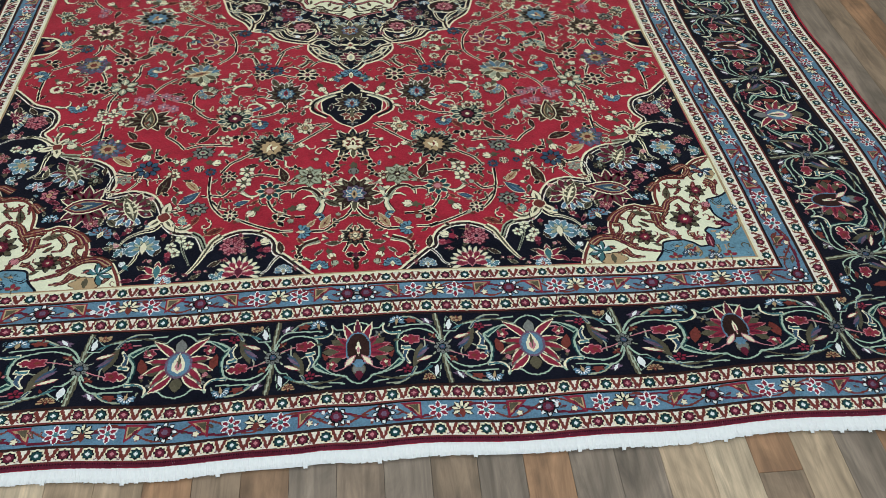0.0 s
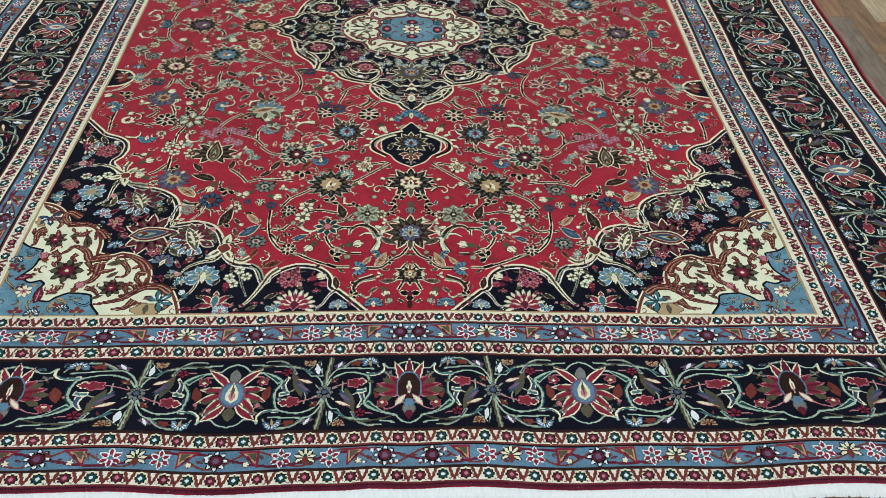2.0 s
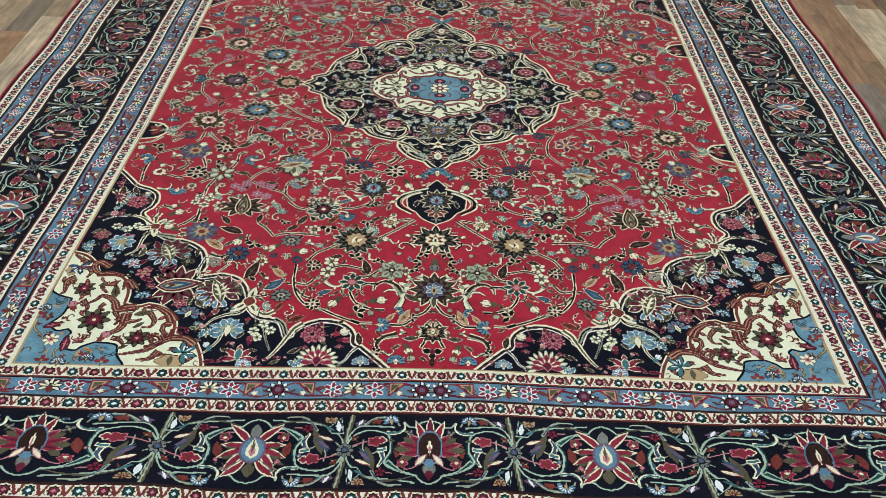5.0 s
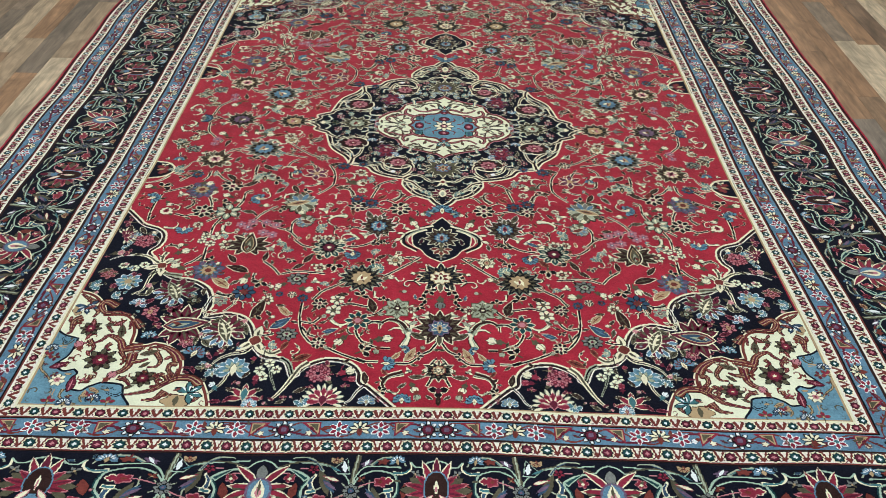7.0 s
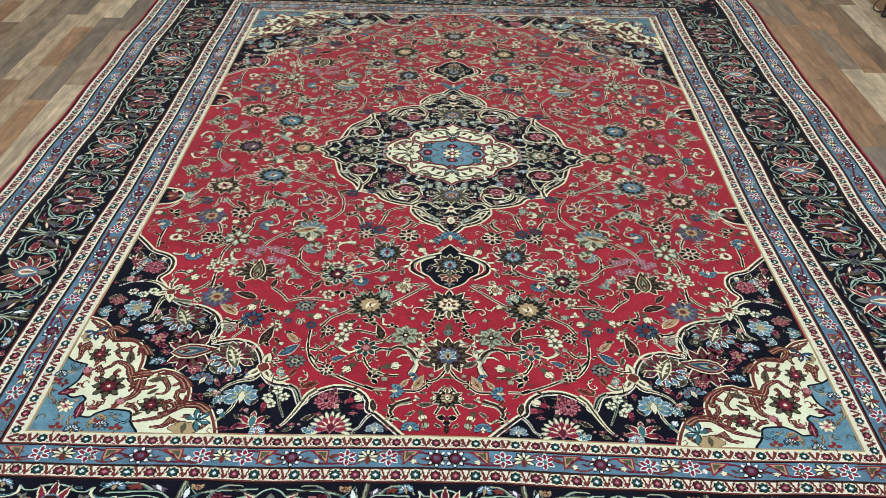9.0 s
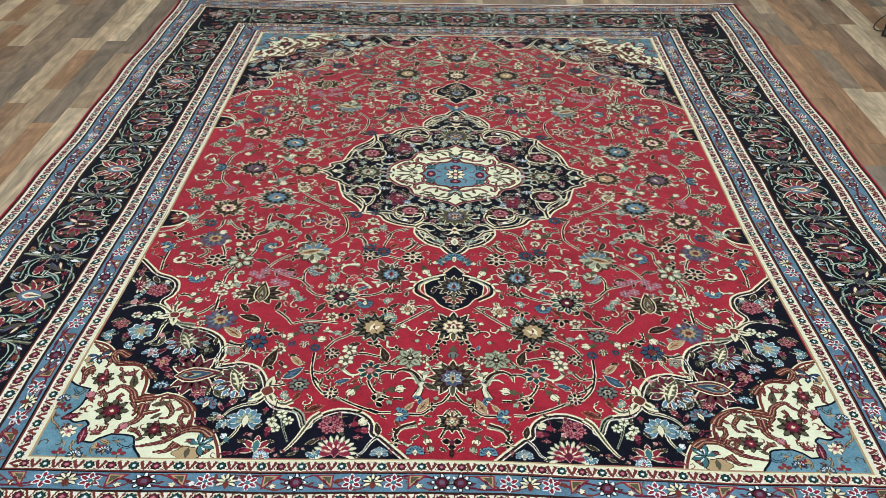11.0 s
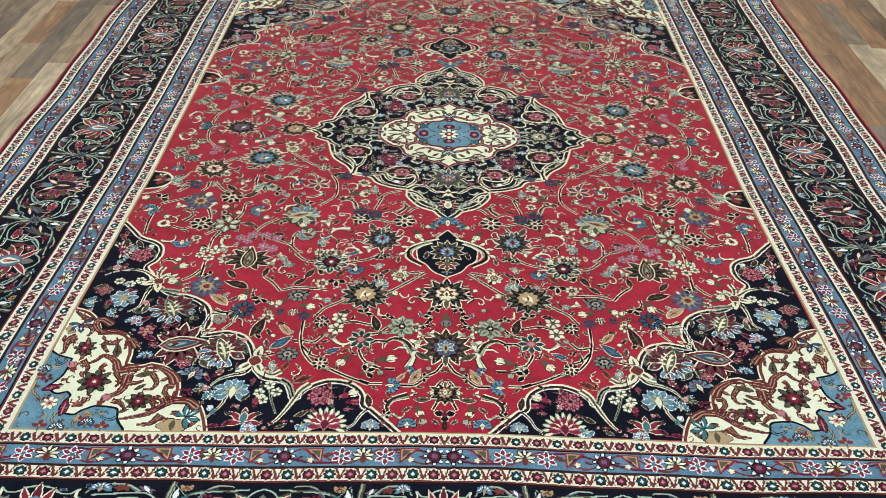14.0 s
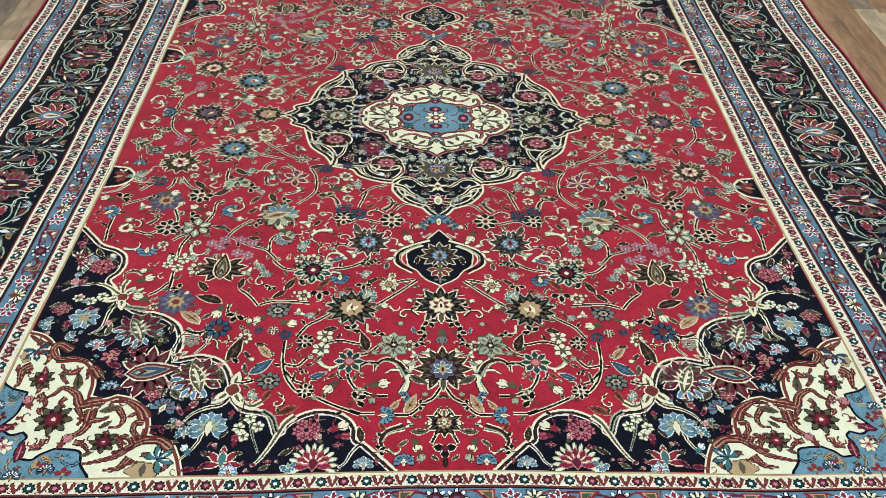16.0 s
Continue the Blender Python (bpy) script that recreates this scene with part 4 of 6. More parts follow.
CORNER = chain(P(0.104, -1.386, 0.129, -1.360, 0.155, -1.334, 0.177, -1.313), P(0.177, -1.313, 0.195, -1.303, 0.198, -1.273, 0.219, -1.244, 0.255, -1.227, 0.299, -1.226, 0.337, -1.243, 0.362, -1.265, 0.370, -1.288),
               P(0.370, -1.288, 0.379, -1.261, 0.394, -1.234, 0.418, -1.224, 0.456, -1.216, 0.486, -1.184), P(0.486, -1.184, 0.492, -1.148, 0.510, -1.107, 0.538, -1.079, 0.579, -1.067, 0.608, -1.071, 0.635, -1.079),
               P(0.635, -1.079, 0.630, -1.034, 0.638, -0.999, 0.651, -0.972, 0.680, -0.946, 0.715, -0.931, 0.754, -0.925, 0.799, -0.893), P(0.799, -0.893, 0.827, -0.845, 0.846, -0.819, 0.831, -0.793, 0.825, -0.760, 0.834, -0.724, 0.861, -0.700, 0.903, -0.682, 0.934, -0.651, 0.966, -0.619, 0.995, -0.596))
CORNER_IVORY = chain(P(0.566, -1.382, 0.582, -1.341, 0.604, -1.307, 0.638, -1.295, 0.655, -1.287), P(0.655, -1.287, 0.658, -1.254, 0.673, -1.223, 0.703, -1.196, 0.734, -1.187), P(0.734, -1.187, 0.759, -1.197, 0.792, -1.188),
                     P(0.792, -1.188, 0.795, -1.146, 0.814, -1.104, 0.841, -1.088, 0.885, -1.091), P(0.885, -1.091, 0.909, -1.044, 0.942, -1.013, 0.982, -1.001))
CORNER_BLUE = chain(P(0.739, -1.383, 0.761, -1.354, 0.769, -1.326, 0.788, -1.319, 0.821, -1.317), P(0.821, -1.317, 0.844, -1.330, 0.857, -1.343, 0.880, -1.340), P(0.880, -1.340, 0.892, -1.310, 0.883, -1.290, 0.894, -1.277), P(0.894, -1.277, 0.919, -1.283, 0.946, -1.263),
                    P(0.946, -1.263, 0.925, -1.235, 0.920, -1.207, 0.920, -1.175), P(0.920, -1.175, 0.959, -1.163, 0.986, -1.145))
EDGE_X, EDGE_Y = 0.9800, -1.3860
CORNER[0, 1] = CORNER_IVORY[0, 1] = CORNER_BLUE[0, 1] = EDGE_Y
CORNER[-1, 0] = CORNER_IVORY[-1, 0] = CORNER_BLUE[-1, 0] = EDGE_X
for rim in (CORNER, CORNER_IVORY, CORNER_BLUE):
    rim[:, 0] = np.minimum(rim[:, 0], EDGE_X)
    rim[:, 1] = np.maximum(rim[:, 1], EDGE_Y)


def scrolls(shapes, parent, mirrors=((1, 1),), name="scroll", per=1):
    """Each scroll by itself."""
    for i in range(0, len(shapes), per):
        assemble(name, shapes[i:i + per], parent, mirrors)


def strap(line, w=0.0115, w1=None, core="brown", edge="cream", lay=3.2):
    """Strapwork: a dark core between two pale lines."""
    w1 = w if w1 is None else w1
    return [ribbon(line, w, w1, edge, lay), ribbon(line, w * 0.38, w1 * 0.38, core, lay + 0.3)]


def hook(col="cream", shade="black"):
    """A curled leaf, thick at its root, with a split tip."""
    line = P(-0.9, -0.7, -0.55, 0.25, 0.1, 0.62, 0.7, 0.35, 0.85, -0.15)
    s = [ribbon(line, 0.62, 0.14, shade, 4, step=0.15), ribbon(line, 0.42, 0.07, col, 4.5, step=0.15), ribbon(line[:3] + P(0.08, -0.06), 0.10, 0.05, "sage", 4.9, step=0.15)]
    return s + edged(petal(0, 0.5, 0.26, 35) + P(-0.2, 0.45), col, shade, 4.2, 0.08)


def medallion():
    ob = assemble("medallion", [fill(whole(MED), "navy", 1)], rug, knots=False, label="navy lobed centre medallion with ivory and blue heart")[0]
    assemble("outline", [outline(grow(whole(MED), 0.001), 0.0070, "cream", 1.6), outline(grow(whole(MED), -0.0090), 0.0050, "brown", 1.5), outline(grow(whole(MED), -0.0145), 0.0046, "cream", 1.5)], ob)
    heart = whole(IVORY)
    assemble("ivory_heart", [fill(heart, "ivory", 2.2), outline(heart, 0.008, "rust", 2.5), outline(grow(heart, 0.006), 0.004, "pink", 2.4)], ob, knots=False)
    core = whole(BLUE)
    assemble("blue_heart", [fill(core, "sky", 3), outline(core, 0.0075, "rust", 3.3), outline(grow(core, 0.005), 0.003, "brown", 3.2)], ob, knots=False)
    # blue heart: a pale eight-leaved flower between dark red buds
    assemble("flower", ring(8, 0.2, 1.0, 0.42, "cream", "brown", 5, 0.12, tip=0.55) + [fill(lobed(8, 0.36, 0.12), "brown", 6), fill(lobed(6, 0.25, 0.1), "pink", 6.4), fill(lobed(5, 0.12), "cream", 6.8)], ob, at=(0, 0), size=0.038)
    for y, s in ((-0.052, 0.020), (-0.098, 0.014)):
        assemble("small_flower", edged(lobed(2, 0.8, 0.2), "wine", "black", 4, 0.2) + [fill(lobed(4, 0.35), "pink", 5)], ob, ENDS, (0, y), 0, s)
    assemble("small_flower", edged(lobed(2, 0.8, 0.2), "wine", "black", 4, 0.2) + [fill(lobed(4, 0.35), "pink", 5)], ob, SIDES, (0.092, 0), 90, 0.022)
    assemble("lotus", carnation("teal", "black", "wine", "cream"), ob, ENDS, (0, -0.142), 0, 0.026)
    assemble("lotus", carnation("sage", "black", "wine", "cream"), ob, SIDES, (0.150, 0), -90, 0.024)
    assemble("blue_square", edged(lobed(4, 0.9, 0.15, 1.0, 6, math.pi / 4), "teal", "black", 4, 0.25) + [fill(lobed(4, 0.45, 0.2), "blue", 5)], ob, QUAD, (0.092, -0.052), 0, 0.016)
    scrolls([ribbon(P(0.020, -0.030, 0.040, -0.042, 0.036, -0.062), 0.006, 0.003, "rust", 4), ribbon(P(0.050, -0.014, 0.068, -0.022, 0.072, -0.036), 0.006, 0.003, "rust", 4)], ob, QUAD)
    # ivory heart: rust bands and thin olive sprays
    for line, w in ((P(0.070, -0.075, 0.088, -0.080, 0.112, -0.064, 0.122, -0.040, 0.112, -0.024), 0.011), (P(0.112, -0.064, 0.140, -0.080, 0.150, -0.100, 0.140, -0.124), 0.011), (P(0.140, -0.080, 0.168, -0.074, 0.186, -0.060), 0.010),
                    (P(0.018, -0.126, 0.046, -0.118, 0.070, -0.104, 0.098, -0.108, 0.120, -0.128), 0.009), (P(0.186, -0.060, 0.206, -0.062, 0.218, -0.046, 0.210, -0.028), 0.009)):
        assemble("cloud_band", [ribbon(line, w * 1.7, w * 0.9, "brown", 3.9), ribbon(line, w * 1.25, w * 0.5, "rust", 4.1), ribbon(line, w * 0.35, 0.002, "pink", 4.3)], ob, QUAD)
    sprays = [P(0.012, -0.150, 0.030, -0.172, 0.058, -0.170), P(0.058, -0.170, 0.080, -0.158, 0.092, -0.136), P(0.080, -0.158, 0.104, -0.156, 0.120, -0.146), P(0.014, -0.178, 0.032, -0.190, 0.048, -0.186),
              P(0.150, -0.014, 0.172, -0.024, 0.184, -0.040), P(0.170, -0.010, 0.196, -0.014, 0.222, -0.010), P(0.196, -0.014, 0.212, -0.030, 0.226, -0.030), P(0.132, -0.052, 0.150, -0.048, 0.160, -0.034), P(0.176, -0.086, 0.184, -0.076, 0.198, -0.078)]
    for line in sprays:
        assemble("spray", [ribbon(line, 0.0105, 0.004, "brown", 4), ribbon(line + P(0.001, 0.001), 0.004, 0.002, "olive", 4.2)], ob, QUAD)
    for x, y, a, s in ((0.045, -0.152, 60, 0.013), (0.092, -0.170, 110, 0.012), (0.130, -0.110, 20, 0.012), (0.182, -0.050, 80, 0.012), (0.206, -0.044, 40, 0.010), (0.120, -0.150, 70, 0.011), (0.150, -0.062, 0, 0.010), (0.030, -0.200, 60, 0.010),
                       (0.066, -0.126, 30, 0.013), (0.020, -0.158, 10, 0.012), (0.168, -0.100, 50, 0.012), (0.232, -0.020, 20, 0.011), (0.160, -0.030, 60, 0.011), (0.104, -0.140, 120, 0.012), (0.076, -0.176, 20, 0.010), (0.196, -0.074, 130, 0.011)):
        assemble("leaf", leaf("olive", "brown", "rust"), ob, QUAD, (x, y), a, s * 1.15)
    # navy ring: palmettes on the axes, pink flowers in pale ovals, strapwork between
    assemble("palmette", wide_palmette("olive", "cream", "sage", "rust", 10), ob, SIDES, (0.326, 0), -90, 0.050, 1.25)
    assemble("palmette", palmette("olive", "cream", "mauve", "rust", "gold", "ltblue", 9, 260), ob, ENDS, (0, -0.300), 180, 0.062)
    assemble("clasp", edged(petal(-0.9, 0.9, 0.9, 0, 0.5), "cream", "black", 5, 0.12) + ring(4, 0.2, 1.2, 0.4, "cream", "black", 5.4, 0.1, start=180, span=200) + [fill(lobed(4, 0.3), "rust", 6.4)], ob, ENDS, (0, -0.392), 0, 0.026)
    assemble("pendant_flower", ring(7, 0.1, 1.0, 0.36, "wine", "cream", 5, 0.09, span=220, tip=0.6) + edged(petal(-0.5, 0.75, 0.75, 0, 0.45), "cream", "wine", 6, 0.08) + [fill(petal(-0.3, 0.4, 0.34), "sage", 7)], ob, ENDS, (0, -0.468), 0, 0.038)
    assemble("small_flower", bud("cream", "black", "sage"), ob, SIDES, (0.440, 0), -90, 0.024)
    for x, y, rx, ry in ((0.327, -0.145, 0.050, 0.040), (0.158, -0.273, 0.046, 0.038)):
        assemble("oval", edged(lobed(2, rx, 0.04, ry / rx, 14), "brown", "cream", 3, 0.0062), ob, QUAD, (x, y))
        assemble("flower", rosette(9, "pink", "wine", "rose", "cream"), ob, QUAD, (x, y), 0, rx * 0.66, 0.86)
    assemble("flower", ring(8, 0.25, 1.0, 0.52, "wine", "mauve", 4.4, 0.08, tip=0.62) + [fill(lobed(8, 0.5, 0.14), "rose", 6), fill(lobed(6, 0.3, 0.12), "wine", 6.4), fill(lobed(5, 0.14), "pink", 6.8)], ob, QUAD, (0.206, -0.192), 20, 0.046)
    for line, w, w1 in ((P(0.324, -0.292, 0.320, -0.249, 0.335, -0.206, 0.365, -0.177), 0.015, 0.008), (P(0.319, -0.254, 0.299, -0.224, 0.291, -0.191, 0.286, -0.152), 0.010, 0.006), (P(0.422, -0.087, 0.397, -0.105, 0.372, -0.116), 0.012, 0.007), (P(0.410, -0.148, 0.392, -0.168, 0.370, -0.169), 0.010, 0.006),
                        (P(0.313, -0.296, 0.278, -0.294, 0.240, -0.295, 0.214, -0.284, 0.200, -0.265), 0.010, 0.006), (P(0.214, -0.284, 0.203, -0.315, 0.177, -0.334, 0.149, -0.341), 0.010, 0.007), (P(0.122, -0.262, 0.106, -0.299, 0.115, -0.335, 0.138, -0.359), 0.012, 0.008), (P(0.201, -0.246, 0.188, -0.227, 0.163, -0.226, 0.134, -0.236, 0.118, -0.268), 0.009, 0.006),
                        (P(0.134, -0.377, 0.107, -0.353, 0.079, -0.354, 0.058, -0.373), 0.014, 0.006), (P(0.129, -0.389, 0.102, -0.401, 0.080, -0.430, 0.059, -0.443), 0.015, 0.005), (P(0.058, -0.373, 0.040, -0.391, 0.027, -0.386), 0.011, 0.005), (P(0.272, -0.120, 0.289, -0.098, 0.315, -0.091, 0.343, -0.097), 0.009, 0.005), (P(0.234, -0.304, 0.223, -0.332, 0.201, -0.351), 0.010, 0.005)):
        assemble("strapwork", strap(line, w * 1.45, w1 * 1.6), ob, QUAD)
    for x, y, a, s in ((0.266, -0.079, -60, 0.026), (0.132, -0.165, 30, 0.024), (0.089, -0.452, -30, 0.020), (0.071, -0.300, 200, 0.020), (0.435, -0.027, 60, 0.020), (0.081, -0.390, 160, 0.016), (0.299, -0.172, 120, 0.020), (0.365, -0.116, -20, 0.018), (0.392, -0.148, 80, 0.018), (0.190, -0.296, 60, 0.018), (0.131, -0.299, -60, 0.018), (0.231, -0.264, 200, 0.018), (0.107, -0.199, 150, 0.020), (0.166, -0.177, 60, 0.018), (0.291, -0.046, 90, 0.018), (0.338, -0.228, 20, 0.016), (0.045, -0.477, 60, 0.016), (0.111, -0.424, 10, 0.018)):
        assemble("curled_leaf", hook("cream", "teal" if a > 0 else "brown"), ob, QUAD, (x, y), a, s)
    for x, y, kind, a, s in ((0.259, -0.124, "c", 0, 0.020), (0.174, -0.218, "c", 60, 0.018), (0.225, -0.135, "w", 0, 0.010), (0.240, -0.219, "t", 20, 0.018), (0.282, -0.253, "p", 0, 0.016), (0.391, -0.047, "p", 0, 0.017), (0.358, -0.069, "t", 90, 0.016),
                             (0.075, -0.337, "p", 0, 0.014), (0.048, -0.356, "t", 0, 0.014), (0.055, -0.465, "t", 30, 0.018), (0.083, -0.244, "t", 60, 0.018), (0.051, -0.264, "s", 0, 0.014), (0.382, -0.189, "s", 40, 0.016), (0.248, -0.002, "w", 0, 0.012), (0.171, -0.334, "w", 0, 0.010),
                             (0.411, 0.000, "t", 90, 0.018), (0.255, -0.038, "s", 90, 0.014), (0.102, -0.318, "p", 0, 0.012), (0.258, -0.281, "s", 0, 0.013), (0.038, -0.435, "s", 0, 0.013)):
        shp = {"c": carnation("ltblue", "black", "white", "white"), "t": carnation("teal", "cream", "sage", "sage"), "p": rosette(6, "pink", "black", "wine", "cream"), "s": sprig("grey", "sage"), "w": edged(lobed(5, 0.8, 0.15), "white", "black", 5, 0.1)}[kind]
        assemble("small_flower", shp, ob, QUAD, (x, y), a, s)
    taken = occupied([o for o in ob.children if o.name.split(".")[0] not in ("ivory_heart", "blue_heart", "outline")])
    dark = dense(np.concatenate([MED, IVORY[::-1]]))
    small = [("leaf", leaf("olive", "cream", "black")), ("sprig", sprig("wine", "cream")), ("small_flower", carnation("ltblue", "cream", "sage", "sage")), ("leaf", leaf("brown", "cream", "wine"))]
    for i, (x, y, s, a) in enumerate(scatter(dark, taken, 80, 0.0060, 0.018, 31, 0.002, 0.55)):
        assemble(small[i % 4][0], small[i % 4][1], ob, QUAD, (x, y), a, s)
    # hanging lozenge with pale wings, at both ends
    loz = chain([(0.0, -0.600), (0.026, -0.632), (0.056, -0.664), (0.092, -0.700)], [(0.092, -0.700), (0.086, -0.745), (0.062, -0.768)], [(0.062, -0.768), (0.040, -0.800), (0.0, -0.824)])
    loz = np.concatenate([loz, (loz * P(-1, 1))[::-1][1:-1]])
    pend = assemble("pendant", [fill(loz, "navy", 1), outline(loz, 0.0040, "cream", 1.5)], rug, ENDS, label="navy pendant lozenge with pale curled wings")
    for sy, po in zip((1, -1), pend):
        both = ((1, sy), (-1, sy))
        wing = [ribbon(P(0.030, -0.650, 0.078, -0.674, 0.112, -0.700, 0.116, -0.738, 0.072, -0.772), 0.026, 0.008, "black", 1.8)]
        wing += [ribbon(P(0.026, -0.646, 0.080, -0.668, 0.119, -0.698, 0.121, -0.742, 0.076, -0.778), 0.008, 0.005, "cream", 2.2), ribbon(P(0.046, -0.668, 0.078, -0.684, 0.101, -0.706, 0.101, -0.736, 0.070, -0.764), 0.0065, 0.003, "cream", 2.4)]
        wing += [ribbon(P(0.050, -0.664, 0.084, -0.682, 0.108, -0.706, 0.108, -0.730), 0.006, 0.003, "sage", 2.6)]
        for q, a in ((P(0.070, -0.662), -40), (P(0.096, -0.672), -65), (P(0.114, -0.690), -90), (P(0.122, -0.716), -115)):
            wing += edged(petal(0.0, 0.026, 0.012, a) + q, "cream", "brown", 2.8, 0.0016)
        assemble("wing", wing, po, both)
        assemble("flower", palmette("brown", "cream", "blue", "ltblue", "rust", "ltblue", 9, 260), po, ((1, sy),), (0, -0.708), 0, 0.052)
        assemble("calyx", ring(5, 0.1, 1.0, 0.42, "rust", "cream", 5, 0.1, start=180, span=170) + [fill(petal(-0.6, 0.4, 0.4), "olive", 6.2)], po, ((1, sy),), (0, -0.762), 0, 0.034)
        assemble("leaf", leaf("navy", "cream", "wine"), po, both, (0.060, -0.728), 24, 0.018)
        assemble("small_flower", carnation("sky", "black", "cream", "blue"), po, ((1, sy),), (0, -0.566), 0, 0.036)
        assemble("small_flower", carnation("sky", "black", "sage", "blue"), po, both, (0.034, -0.582), -60, 0.022)
        assemble("tendril", strap(P(0.020, -0.616, 0.044, -0.632, 0.050, -0.612), 0.008, 0.005, "black", "cream", 3), po, both)
        assemble("small_flower", sprig("grey", "black"), po, ((1, sy),), (0, -0.800), 180, 0.018)


def plume(wine="wine", pale="cream", back="olive"):
    """A feathered side palmette: wine lobes round a pale ribbed leaf."""
    s = ring(10, 0.2, 1.0, 0.34, wine, pale, 5, 0.08, span=300, tip=0.6) + ring(9, 0.4, 0.82, 0.14, back, "black", 5.4, 0.03, span=280)
    s += edged(petal(-0.75, 0.78, 0.50, 20, 0.5, 9, 0.2), "olive", pale, 6, 0.07) + [fill(petal(-0.6, 0.6, 0.13, 20, 0.5, 7, 0.16), "cream", 7.2)]
    s += [fill(petal(0.02, 0.30, 0.10, 20 + a) + turn(P(0.0, q), 20), "cream", 7) for q in (-0.25, 0.05, 0.32) for a in (55, -55)]
    return s + ring(5, 0.55, 1.02, 0.17, "ltblue", "white", 6.4, 0.05, start=-115, span=110)


def crest(heart="rose"):
    """A red lotus under a jagged pale crest."""
    s = ring(13, 0.55, 1.08, 0.15, "cream", "sage", 4.6, 0.05, span=220, tip=0.6)
    s += ring(7, 0.0, 0.80, 0.30, heart, "pink", 5.4, 0.06, span=190, tip=0.6) + [fill(petal(0.15, 0.6, 0.09, a), "cream", 6.2) for a in (-75, -45, -15, 15, 45, 75)]
    return s + edged(petal(-0.3, 0.35, 0.4, 0, 0.6), "wine", "pink", 6.4, 0.06)


